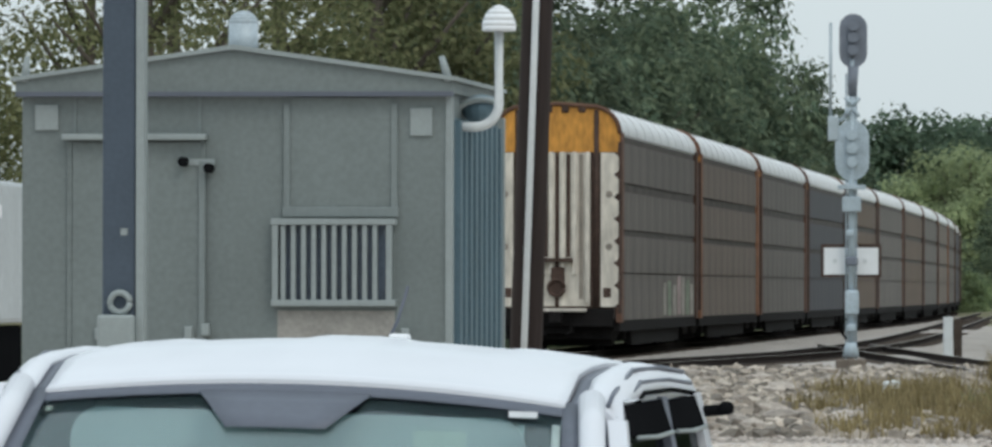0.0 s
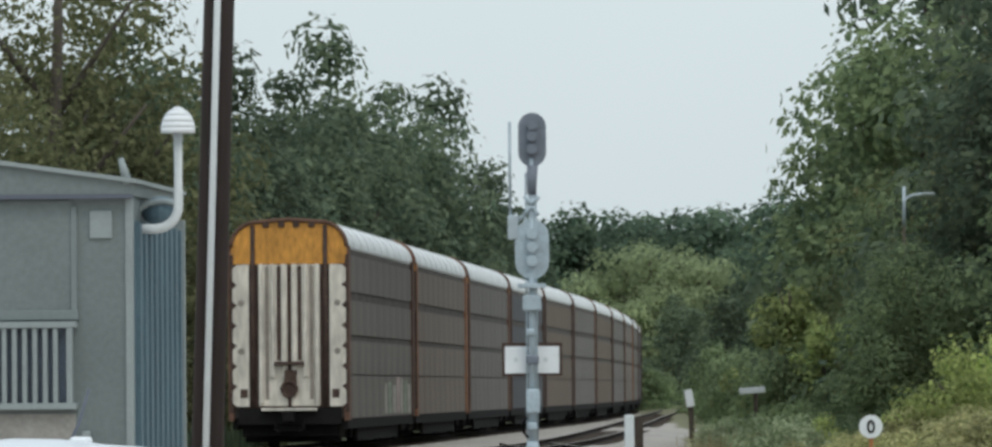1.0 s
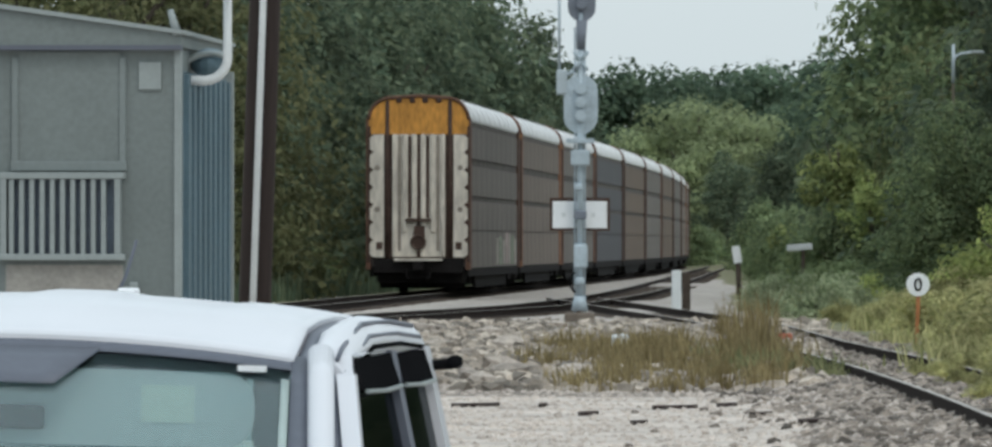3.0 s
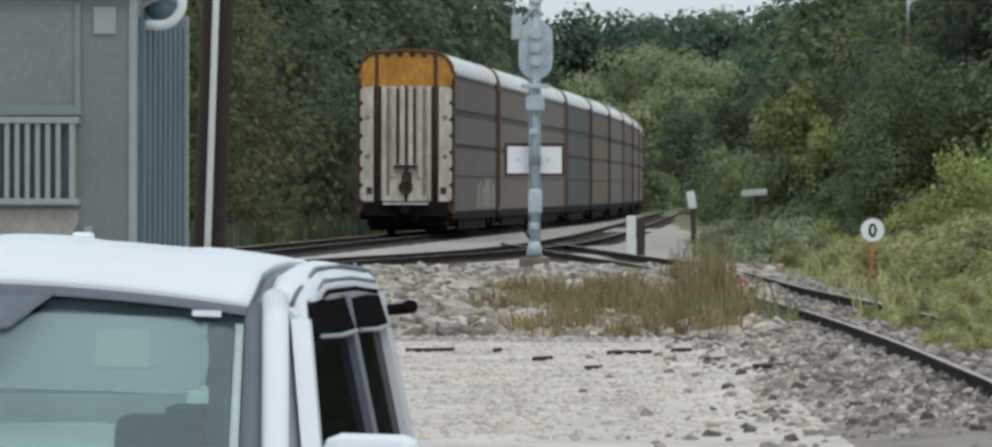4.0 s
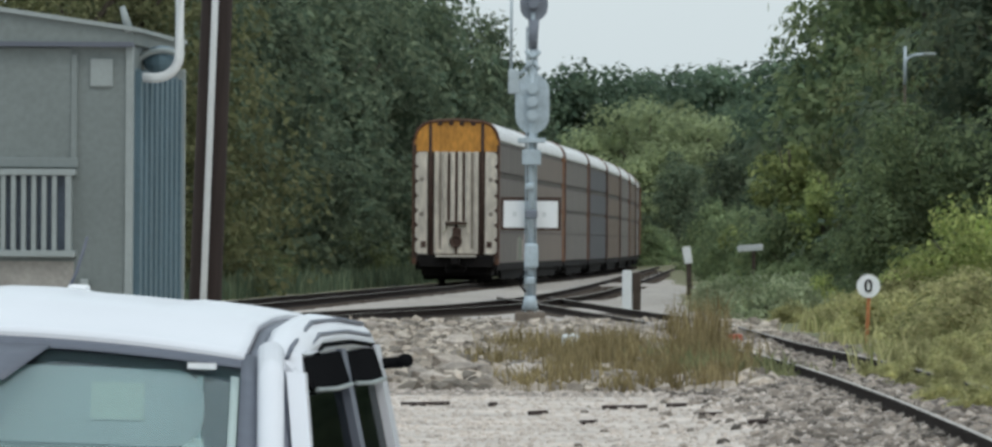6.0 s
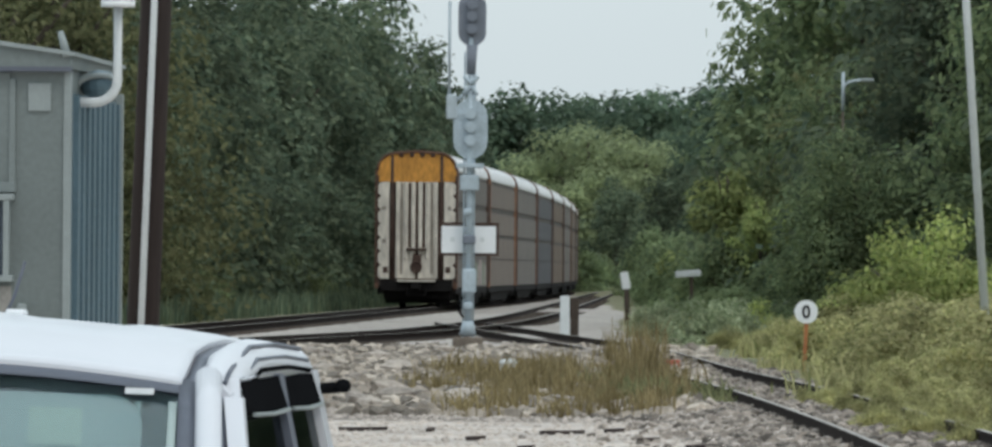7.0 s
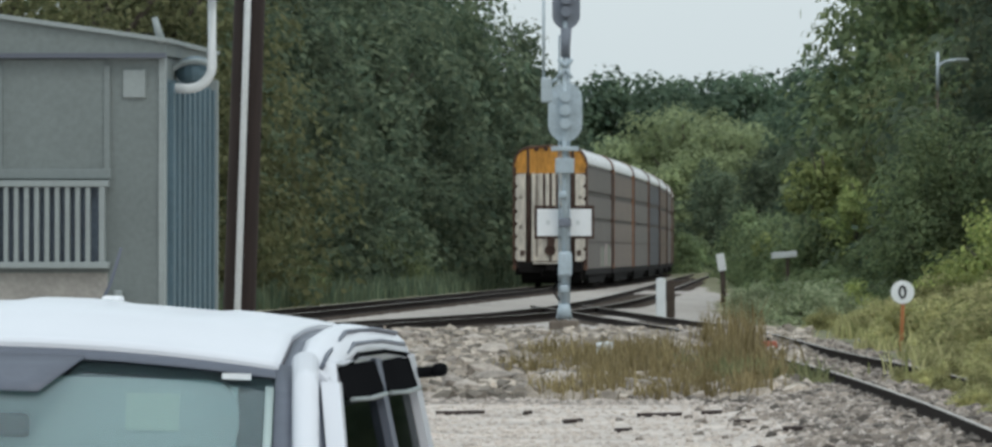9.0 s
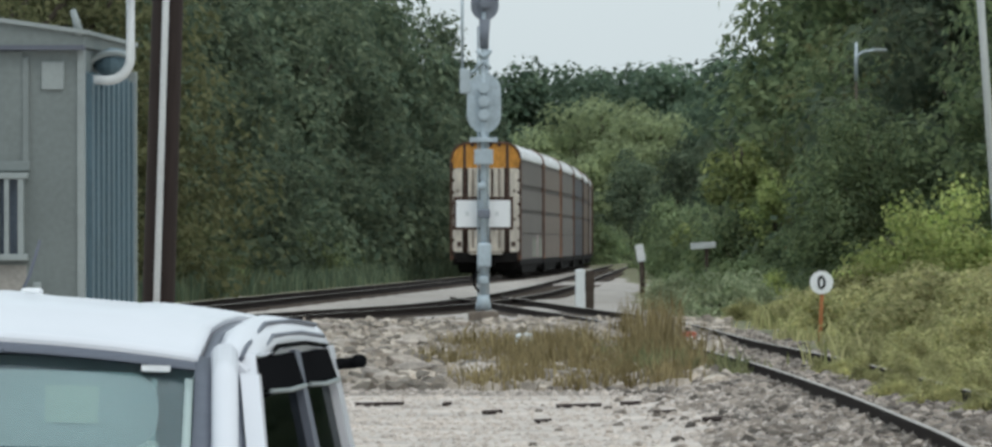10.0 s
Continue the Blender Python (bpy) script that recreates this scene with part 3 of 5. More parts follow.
# ---- equipment shed ----
def build_shed():
    root = tagged(new("equipment_shed"), "grey metal railway equipment shed with low gable roof", "shed")
    root.matrix_basis = pose(-4.32, 51.0, 0.62, 0, 0, -3.3)
    W, D, H = 1.505, 3.1, 2.79
    part("wall", box(B(), -W, W, 0, D, 0.0, H, 0.01), M["shed"], root)
    part("plinth", box(B(), -W - 0.05, W + 0.05, -0.05, D + 0.05, -0.45, 0.0, 0.02), M["conc"], root)
    gable = [(-W - 0.03, H), (W + 0.03, H), (W + 0.03, H + 0.09), (0, H + 0.30), (-W - 0.03, H + 0.09)]
    part("gable", prism(B(), gable, -0.09, D + 0.05), M["shed"], root)
    part("drip_edge", box(B(), -W - 0.03, W + 0.03, -0.10, -0.002, H - 0.02, H + 0.012), M["truckgrey"], root)
    roof = [(-W - 0.06, H + 0.085), (0, H + 0.305), (W + 0.06, H + 0.085), (W + 0.06, H + 0.115), (0, H + 0.34), (-W - 0.06, H + 0.115)]
    part("roof", prism(B(), roof, -0.13, D + 0.1), M["shedlight"], root, "light grey folded roof edge")
    # vent plates
    for x0, x1, z0, z1 in ((-1.41, -1.245, 2.535, 2.715), (1.228, 1.386, 2.495, 2.69)):
        part("vent_plate", box(B(), x0, x1, -0.025, 0.0, z0, z1, 0.005), M["shedlight"], root, "pale square vent plate")
    # door with hood, edge strip and locks
    door = part("door", box(B(), -1.144, -0.242, -0.03, 0.0, 0.05, 2.455, 0.006), M["shed"], root, "flush grey steel door")
    part("door_hood", box(B(), -1.21, -0.19, -0.12, 0.0, 2.465, 2.51, 0.01), M["shedlight"], root, "pale drip hood over the door")
    for x in (-1.165, -0.225):
        part("door_frame", box(B(), x - 0.018, x + 0.018, -0.022, 0.0, 0.05, 2.46, 0.004), M["shed"], root)
    part("edge_strip", box(B(), -0.252, -0.205, -0.05, -0.024, 0.1, 2.32, 0.008), M["shedmid"], door, "pale door edge strip")
    for x, z in ((-0.355, 2.315), (-0.175, 2.27)):
        part("lock", rod(B(), (x, -0.12, z), (x, -0.02, z), 0.035, seg=12), M["rubber"], door, "round black lock")
    part("lock_bracket", box(B(), -0.40, -0.14, -0.045, -0.03, 2.29, 2.335, 0.005), M["shedlight"], door)
    for x in (-1.13, -0.25):
        part("panel_seam", box(B(), x - 0.008, x + 0.008, -0.012, 0.0, 2.51, 2.77), M["shedmid"], root)
    # blanked window: trims and ledge
    for x in (0.365, 1.118):
        part("window_trim", box(B(), x - 0.022, x + 0.022, -0.03, 0.0, 1.93, 2.72, 0.005), M["shedmid"], root)
    part("window_panel", box(B(), 0.387, 1.096, -0.014, 0.0, 2.0, 2.76), M["shed"], root)
    part("window_ledge", box(B(), 0.335, 1.15, -0.035, 0.0, 1.93, 2.0, 0.006), M["shedmid"], root)
    # louvred grille
    gx0, gx1, gz0, gz1 = 0.273, 1.11, 1.31, 1.92
    part("grille_back", box(B(), gx0 + 0.02, gx1 - 0.02, -0.02, 0.0, gz0 + 0.02, gz1 - 0.02), M["dusk"], root)
    for z in (gz0, gz1 - 0.045):
        part("grille_frame", box(B(), gx0 - 0.01, gx1 + 0.03, -0.10, 0.0, z, z + 0.045, 0.006), M["shedlight"], root)
    for x in (gx0, gx1 - 0.04):
        part("grille_frame", box(B(), x, x + 0.04, -0.095, 0.0, gz0 + 0.046, gz1 - 0.046), M["shedlight"], root)
    for k in range(10):
        x = gx0 + 0.075 + k * 0.0715
        part("grille_bar", box(B(), x - 0.016, x + 0.016, -0.085, -0.03, gz0 + 0.046, gz1 - 0.046), M["shedlight"], root)
    part("lower_panel", box(B(), 0.30, 1.12, -0.012, 0.0, 1.08, 1.28), M["conc"], root, "stained lower panel")
    for x, z in ((-0.32, 1.13), (-0.2, 1.15), (-0.95, 1.12), (1.2, 1.12)):
        part("wall_bracket", box(B(), x - 0.03, x + 0.03, -0.07, 0.0, z - 0.05, z + 0.04, 0.012), M["shedlight"], root)
    # corner lifting lugs
    for x, lean in ((-W + 0.03, 0.02), (W + 0.0, -0.05)):
        part("lifting_lug", rod(B(), (x, -0.08, H + 0.08), (x + lean, -0.08, H + 0.26), 0.035, 0.02, 8), M["shedlight"], root)
    # ridge ventilator
    bm = rod(B(), (0.02, 0.25, H + 0.26), (0.02, 0.25, H + 0.50), 0.105, 0.105, 18)
    for k in range(5):
        a0, a1 = k * 0.3, (k + 1) * 0.3
        rod(bm, (0.02, 0.25, H + 0.50 + 0.09 * math.sin(a0)), (0.02, 0.25, H + 0.50 + 0.09 * math.sin(a1)), 0.105 * math.cos(a0), 0.105 * math.cos(a1), 18)
    part("ridge_ventilator", bm, M["galv"], root, "rounded galvanised ridge ventilator")
    # ribbed side
    part("side_panel", box(B(), W, W + 0.01, 0.12, D - 0.05, 0.05, H - 0.16), M["shedblue"], root, "blue-grey ribbed side sheet")
    for k in range(9):
        y = 0.3 + k * 0.33
        part("side_rib", prism(B(), [(W + 0.008, 0.05), (W + 0.05, 0.05), (W + 0.05, H - 0.18), (W + 0.008, H - 0.18)], y - 0.07, y + 0.07), M["shedblue"], root)
    part("corner_trim", box(B(), W - 0.03, W + 0.02, -0.02, 0.09, 0.0, H - 0.01, 0.006), M["shedlight"], root)
    part("corner_trim", box(B(), W - 0.03, W + 0.06, D - 0.06, D + 0.01, 0.0, H - 0.1, 0.006), M["shedlight"], root)
    # vent stack with mushroom cap
    pts = [(W + 0.0, 0.35, 2.57), (W + 0.14, 0.35, 2.565)]
    pts += [(W + 0.14 + 0.165 * math.sin(a), 0.35, 2.565 + 0.165 * (1 - math.cos(a))) for a in np.linspace(0.3, 1.57, 7)]
    pts += [(W + 0.305, 0.35, 3.25)]
    stack = part("vent_pipe", tube(B(), pts, 0.034, 12), M["pvc"], root, "white vent pipe elbowed up the wall")
    bm = B()
    rings = [(0.118, 3.235), (0.121, 3.27), (0.114, 3.31), (0.095, 3.355), (0.066, 3.39), (0.03, 3.412), (0.006, 3.42)]
    for (r0, z0), (r1, z1) in zip(rings, rings[1:]):
        rod(bm, (W + 0.305, 0.35, z0), (W + 0.305, 0.35, z1), r0, r1, 18)
    part("cap", bm, M["plate"], stack, "white mushroom cap")
    bm = B()
    bmesh.ops.create_uvsphere(bm, u_segments=16, v_segments=10, radius=0.14)
    lamp = part("side_lamp", bm, M["shedblue"], root, "domed blue-grey lamp housing", m=pose(W + 0.13, 0.8, 2.70) @ Matrix.Diagonal((1.0, 1.0, 0.75, 1)))
    pts = [(W - 0.03 + 0.155 * (1 - math.cos(a)), 0.66, 2.665 + 0.10 * math.sin(a * 0.9)) for a in np.linspace(0.1, 2.7, 9)]
    part("lamp_hood", tube(B(), pts, 0.022, 8), M["shedlight"], root, "pale curved lamp hood")
    return root


build_shed()


# ---- pickup ----
def strip(bm, a, b):
    """A band between two rows of points."""
    va, vb = [bm.verts.new(p) for p in a], [bm.verts.new(p) for p in b]
    for i in range(len(a) - 1):
        f = bm.faces.new((va[i], va[i + 1], vb[i + 1], vb[i]))
        f.smooth = True
    return bm


def shell(name, rows, thick, material, parent, label="", up=(0, 0, -1)):
    """A curved plate through rows of points, with thickness."""
    bm = B()
    grid = [[bm.verts.new(p) for p in r] for r in rows]
    for r0, r1 in zip(grid, grid[1:]):
        for i in range(len(r0) - 1):
            bm.faces.new((r0[i], r0[i + 1], r1[i + 1], r1[i])).smooth = True
    off = Vector(up) * thick
    low = [[bm.verts.new(v.co + off) for v in r] for r in grid]
    for r0, r1 in zip(low, low[1:]):
        for i in range(len(r0) - 1):
            bm.faces.new((r1[i], r1[i + 1], r0[i + 1], r0[i])).smooth = True
    m, n = len(rows), len(rows[0])
    rim = [(0, i) for i in range(n)] + [(j, n - 1) for j in range(1, m)] + [(m - 1, i) for i in range(n - 2, -1, -1)] + [(j, 0) for j in range(m - 2, 0, -1)]
    for (a, b), (c, d) in zip(rim, rim[1:] + rim[:1]):
        bm.faces.new((grid[a][b], low[a][b], low[c][d], grid[c][d]))
    return part(name, bm, material, parent, label)


def beam(bm, a, b, w, d):
    """A square bar from a to b, w wide across x and d deep along y."""
    a, b = Vector(a), Vector(b)
    vs = []
    for p in (a, b):
        vs.append([bm.verts.new(p + Vector((sx * w / 2, sy * d / 2, 0))) for sx, sy in ((-1, -1), (1, -1), (1, 1), (-1, 1))])
    for i in range(4):
        bm.faces.new((vs[0][i], vs[0][(i + 1) % 4], vs[1][(i + 1) % 4], vs[1][i]))
    bm.faces.new(vs[0][::-1])
    bm.faces.new(vs[1])
    return bm


def roof_z(x, y):
    return 1.885 + 0.04 * min(1, y / 0.6) - 0.03 * max(0, y - 0.9) - 0.045 * (x / 0.66) ** 2 - 0.055 * max(0, 0.25 - y) / 0.25


def build_truck():
    root = tagged(new("pickup_truck"), "white crew-cab pickup truck parked on the gravel", "truck")
    root.matrix_basis = pose(-1.385, 17.8, 0.0, 0, 1.5, -5.0)
    xs = np.linspace(-0.64, 0.64, 41)
    ys = [0.0, 0.05, 0.12, 0.25, 0.5, 0.8, 1.1, 1.4, 1.62, 1.7]

    def rz(x, y):
        rib = 0.008 * min(1.0, 1.6 * max(0.0, math.sin((x + 0.64) / 1.28 * math.pi * 5))) if 0.3 < y < 1.65 and abs(x) < 0.6 else 0.0
        return roof_z(x, y) + rib - (0.05 if y > 1.65 else 0.0)
    shell("roof", [[(x, y, rz(x, y)) for x in xs] for y in ys], 0.03, M["truck"], root, "white ribbed roof")
    # roof ditches and cant rails
    for sx in (-1, 1):
        shell("roof_ditch", [[(sx * (0.645 + 0.03 * k), y, roof_z(0.64, y) - 0.012 - 0.004 * k) for k in range(2)] for y in ys], 0.02, M["truckgrey"], root)
        sec = [(0.675, 0.0), (0.698, 0.014), (0.730, 0.008), (0.757, -0.016), (0.772, -0.045)]
        shell("cant_rail", [[(sx * x, y, roof_z(0.64, y) - 0.01 + dz) for x, dz in sec] for y in ys], 0.035, M["truck"], root, "white cant rail above the doors")
        for dx, dz in ((0.775, -0.052), (0.742, 0.004), (0.763, -0.026)):
            pts = [(sx * dx, y, roof_z(0.64, y) - 0.01 + dz) for y in (0.02, 0.12, 0.5, 1.1, 1.64)]
            part("door_seal", tube(B(), pts, 0.006, 6), M["rubber"] if dx > 0.77 else M["truckgrey"], root)
        # windscreen pillar
        us = [k / 8 for k in range(9)]
        mid = [Vector((sx * (0.702 + 0.115 * u), 0.02 - 0.80 * u, 1.80 - 0.66 * u + 0.04 * math.sin(u * 3.14))) for u in us]
        bm = tube(B(), mid, 0.033, 12)
        part("windscreen_pillar", bm, M["truck"], root)
        shell("pillar_groove", [[(sx * x, y, z) for x, y, z in ((0.722 + 0.10 * u, 0.03 - 0.78 * u, 1.785 - 0.58 * u), (0.770 + 0.13 * u, 0.07 - 0.61 * u, 1.785 - 0.54 * u))] for u in us], 0.01, M["truckmid"], root, "grey recess beside the pillar", up=(-sx, 0, 0))
        q = [(0.772, 0.06, 1.80), (0.770, 0.21, 1.80), (0.777, 0.10, 1.755), (0.90, -0.44, 1.24), (0.90, -0.54, 1.24)]
        bm = B()
        va = [bm.verts.new((sx * x, y, z)) for x, y, z in q]
        vb = [bm.verts.new((sx * (x - 0.03), y, z)) for x, y, z in q]
        bm.faces.new(va)
        bm.faces.new(vb[::-1])
        for i in range(5):
            bm.faces.new((va[i], va[(i + 1) % 5], vb[(i + 1) % 5], vb[i]))
        part("door_frame", bm, M["truck"], root, "white front door frame")
        # door pillars and frames
        for y0, y1, yb in ((0.80, 0.90, 0.85), (1.58, 1.70, 1.66)):
            bm = B()
            beam(bm, (sx * 0.765, (y0 + y1) / 2, 1.80), (sx * 0.90, yb, 1.22), 0.04, y1 - y0)
            part("door_pillar", bm, M["truck"] if y0 > 1 else M["truckgrey"], root)
        # door frame edges
        for (ya, za), (yb, zb) in (((0.10, 1.797), (0.80, 1.807)), ((0.92, 1.807), (1.56, 1.792)), ((-0.02, 1.755), (-0.60, 1.24))):
            bm = B()
            ka, kb = 0.77 + (1.76 - za) * 0.25, 0.77 + (1.76 - zb) * 0.25
            beam(bm, (sx * ka, ya, za), (sx * kb, yb, zb), 0.045, 0.05)
            part("door_frame", bm, M["truck"], root)
        # glass and rain deflectors
        for y0, y1, yt in ((-0.43, 0.80, 0.10), (0.92, 1.57, 0.95)):
            bm = B()
            q = [(sx * 0.768, yt, 1.775), (sx * 0.768, y1, 1.785), (sx * 0.893, y1, 1.25), (sx * 0.893, y0, 1.25)]
            v = [bm.verts.new(p) for p in q] + [bm.verts.new((p[0] - sx * 0.005, p[1], p[2])) for p in q]
            for f in ((0, 1, 2, 3), (7, 6, 5, 4), (0, 4, 5, 1), (1, 5, 6, 2), (2, 6, 7, 3), (3, 7, 4, 0)):
                bm.faces.new([v[i] for i in f])
            pane = part("side_window", bm, M["tinted"], root, "dark tinted side glass")
            pane.visible_shadow = False
            bm = B()
            q = [(sx * 0.783, yt - 0.02, 1.79), (sx * 0.783, y1, 1.795), (sx * 0.812, y1, 1.715), (sx * 0.812, yt - 0.06, 1.715)]
            v = [bm.verts.new(p) for p in q] + [bm.verts.new((p[0] - sx * 0.012, p[1], p[2])) for p in q]
            for f in ((0, 1, 2, 3), (7, 6, 5, 4), (0, 4, 5, 1), (1, 5, 6, 2), (2, 6, 7, 3), (3, 7, 4, 0)):
                bm.faces.new([v[i] for i in f])
            vis = part("rain_deflector", bm, M["rubber"], root, "black rain deflector")
            part("deflector_lip", tube(B(), [(sx * 0.815, yt - 0.05, 1.713), (sx * 0.817, (yt + y1) / 2, 1.708), (sx * 0.815, y1, 1.713)], 0.006, 6), M["shedlight"], vis, "pale lower lip")
        # added grey panel gives an even dim interior behind the glass edge
        part("glass_edge_fill", box(B(), min(sx * 0.535, sx * 0.765), max(sx * 0.535, sx * 0.765), 0.10, 0.13, 1.0, 1.765), M["trim"], root, "added grey panel behind the glass edge")
        # added panel hides the white pillars and darkens the side windows
        part("door_lining", box(B(), min(sx * 0.70, sx * 0.745), max(sx * 0.70, sx * 0.745), 0.14, 1.65, 1.0, 1.775, 0.01), M["lining"], root)
        # lower body side
        shell("door_skin", [[(sx * x, y, z) for x, z in ((0.90, 1.24), (0.955, 1.12), (0.965, 0.8), (0.93, 0.5), (0.88, 0.42))] for y in (-0.62, 0.2, 0.86, 1.7)], 0.05, M["truck"], root, up=(-sx, 0, 0))
        # mirrors
        bm = box(B(), 0, 0.24, -0.07, 0.07, -0.12, 0.12, 0.045)
        mir = part("door_mirror", bm, M["truck"], root, "white mirror housing", m=pose(0.87 if sx > 0 else -1.11, -0.35, 1.375))
        part("mirror_glass", box(B(), 0.03, 0.21, 0.07, 0.075, -0.09, 0.09), M["truckgrey"], mir)
        part("mirror_extension", box(B(), 0.21 if sx > 0 else -0.10, 0.34 if sx > 0 else 0.03, -0.03, 0.05, -0.02, 0.085, 0.01), M["truckgrey"], mir, "grey towing mirror extension")
        part("mirror_arm", box(B(), min(-sx * 0.10, 0.02) if sx > 0 else 0.22, 0.02 if sx > 0 else 0.34, -0.02, 0.02, -0.06, -0.02), M["rubber"], mir)
    # windscreen: curved pane with dark band and sensor housing
    rows = []
    for u in np.linspace(0, 1, 7):
        hw = 0.68 + 0.10 * u
        rows.append([(hw * s, -0.80 * u - 0.10 * u * (1 - s * s) + 0.02, 1.825 - 0.71 * u + 0.05 * math.sin(u * 3.14) - 0.045 * s * s * (1 - u)) for s in np.linspace(-1, 1, 13)])
    pane = shell("windscreen", rows, 0.006, M["glass"], root, "pale reflecting windscreen", up=(0, 0.6, -0.8))
    pane.visible_shadow = False

    def on(s, u, lift=0.004):
        hw = 0.68 + 0.10 * u
        return (hw * s, -0.80 * u - 0.10 * u * (1 - s * s) + 0.02 - lift, 1.825 - 0.71 * u + 0.05 * math.sin(u * 3.14) - 0.045 * s * s * (1 - u) + lift)
    shell("windscreen_band", [[on(s, u) for s in np.linspace(-1.0, 1.0, 21)] for u in (-0.01, 0.03, 0.055)], 0.003, M["truckgrey"], root, "dark ceramic band round the glass")
    for sx in (-1, 1):
        shell("windscreen_band", [[on(sx * (0.93 + 0.07 * k), u, 0.005) for k in (0, 1)] for u in np.linspace(0.0, 1, 9)], 0.003, M["truckgrey"], root)
    shell("windscreen_rim", [[on(0.895 + 0.03 * k, u, 0.004) for k in (0, 1)] for u in np.linspace(0.1, 1, 9)], 0.003, M["rim"], root, "pale inner rim of the glass")
    shell("sensor_shroud", [[on(-0.06 + s * (0.31 - 0.9 * (u - 0.05)), u, 0.006) for s in (-1, -0.6, -0.2, 0.2, 0.6, 1)] for u in (0.05, 0.10, 0.15, 0.20)], 0.003, M["truckgrey"], root, "grey sensor shroud on the glass")
    part("inner_mirror", box(B(), -0.10, 0.04, -0.05, -0.02, 1.60, 1.66, 0.012), M["rubber"], root)
    part("sticker", box(B(), 0.51, 0.58, -0.055, -0.05, 1.755, 1.77), M["plate"], root)
    # cab back with window, lining and seats
    for x0, x1, z0, z1 in ((-0.78, 0.78, 1.0, 1.30), (-0.74, 0.74, 1.70, 1.80), (-0.76, -0.52, 1.30, 1.70), (0.52, 0.76, 1.30, 1.70)):
        part("cab_back", box(B(), x0, x1, 1.66, 1.70, z0, z1), M["cabin"], root)
    part("rear_window", box(B(), -0.52, 0.52, 1.675, 1.68, 1.30, 1.70), M["glass"], root).visible_shadow = False
    part("headliner", box(B(), -0.62, 0.62, 0.12, 1.66, 1.765, 1.785), M["cabin"], root)
    part("dashboard", box(B(), -0.74, 0.74, -0.78, -0.35, 0.85, 1.10, 0.05), M["rubber"], root)
    for x in (-0.38, 0.38):
        for y in (0.35, 1.2):
            part("seat_back", box(B(), x - 0.25, x + 0.25, y, y + 0.14, 0.6, 1.30, 0.05), M["seat"], root)
            part("head_rest", box(B(), x - 0.12, x + 0.12, y + 0.03, y + 0.12, 1.33, 1.50, 0.04), M["seat"], root)
    # pale panel added for the bright rear window seen through the cab
    pts = []
    for cx, cz, a0 in ((0.47, 1.675, 0), (-0.50, 1.675, 90), (-0.50, 1.64, 180), (0.47, 1.64, 270)):
        pts += [(cx + 0.075 * math.cos(radians(a0 + k * 15)), cz + 0.075 * math.sin(radians(a0 + k * 15))) for k in range(7)]
    pale_view = part("sun_shade", prism(B(), pts, 0.0, 0.015), M["pale_view"], root, "pale rounded panel standing in for the bright rear window")
    part("paper", box(B(), 0.27, 0.40, -0.004, 0.0, 1.625, 1.715), M["paper"], pale_view, "pale paper slip")
    part("cab_floor", box(B(), -0.88, 0.88, -0.7, 1.7, 0.40, 0.50), M["rubber"], root)
    # bonnet, wings, bed and wheels
    shell("bonnet", [[(x, y, 1.13 - 0.10 * ((-0.85 - y) / 1.25) - 0.10 * (x / 0.9) ** 2) for x in np.linspace(-0.92, 0.92, 9)] for y in (-0.82, -1.2, -1.7, -2.1)], 0.03, M["truck"], root)
    part("front_body", box(B(), -0.96, 0.96, -2.18, -0.62, 0.42, 0.92, 0.06), M["truck"], root)
    part("grille", box(B(), -0.70, 0.70, -2.22, -2.18, 0.55, 0.88, 0.02), M["rubber"], root)
    part("bumper", box(B(), -0.95, 0.95, -2.34, -2.19, 0.36, 0.54, 0.05), M["galv"], root)
    for sx in (-1, 1):
        part("headlight", box(B(), sx * 0.83 - 0.11, sx * 0.83 + 0.11, -2.215, -2.18, 0.66, 0.86, 0.02), M["plate"], root)
        part("bed_side", box(B(), sx * 0.92 - 0.05, sx * 0.92 + 0.05, 1.75, 3.45, 0.5, 1.22, 0.03), M["truck"], root)
        for y in (-1.42, 2.35):
            wh = part("wheel", rod(B(), (sx * 0.72, y, 0.385), (sx * 0.97, y, 0.385), 0.385, seg=24), M["rubber"], root, "black tyre on steel rim")
            part("rim", rod(B(), (sx * 0.965, y, 0.385), (sx * 0.985, y, 0.385), 0.23, seg=18), M["galv"], wh)
    part("bed_floor", box(B(), -0.87, 0.87, 1.75, 3.45, 0.55, 0.62), M["truck"], root)
    part("tailgate", box(B(), -0.92, 0.92, 3.45, 3.52, 0.55, 1.2, 0.02), M["truck"], root)
    # whip aerial on the roof and black marker on a stalk
    part("aerial", tube(B(), [(0.0, 1.35, 1.92), (0.02, 1.36, 1.97), (0.045, 1.36, 2.06)], 0.0045, 6), M["truckgrey"], root)
    part("aerial_base", box(B(), 0.005, 0.055, 1.30, 1.38, 1.90, 1.935, 0.008), M["plate"], root)
    bm = tube(B(), [(0.77, 1.66, 1.745), (0.81, 1.70, 1.752), (0.86, 1.70, 1.757)], 0.015, 8)
    box(bm, 0.835, 0.873, 1.67, 1.73, 1.742, 1.778, 0.014)
    part("side_marker", bm, M["rubber"], root, "black marker on a stalk")
    return root


build_truck()


# ---- signal ----
def oval(bm, cx, w, z0, z1, y0, y1, n=10):
    r = w / 2
    pts = [(cx + r * math.cos(a), z1 - r + r * math.sin(a)) for a in np.linspace(0, math.pi, n)]
    pts += [(cx + r * math.cos(a), z0 + r + r * math.sin(a)) for a in np.linspace(math.pi, 2 * math.pi, n)]
    return prism(bm, pts, y0, y1)


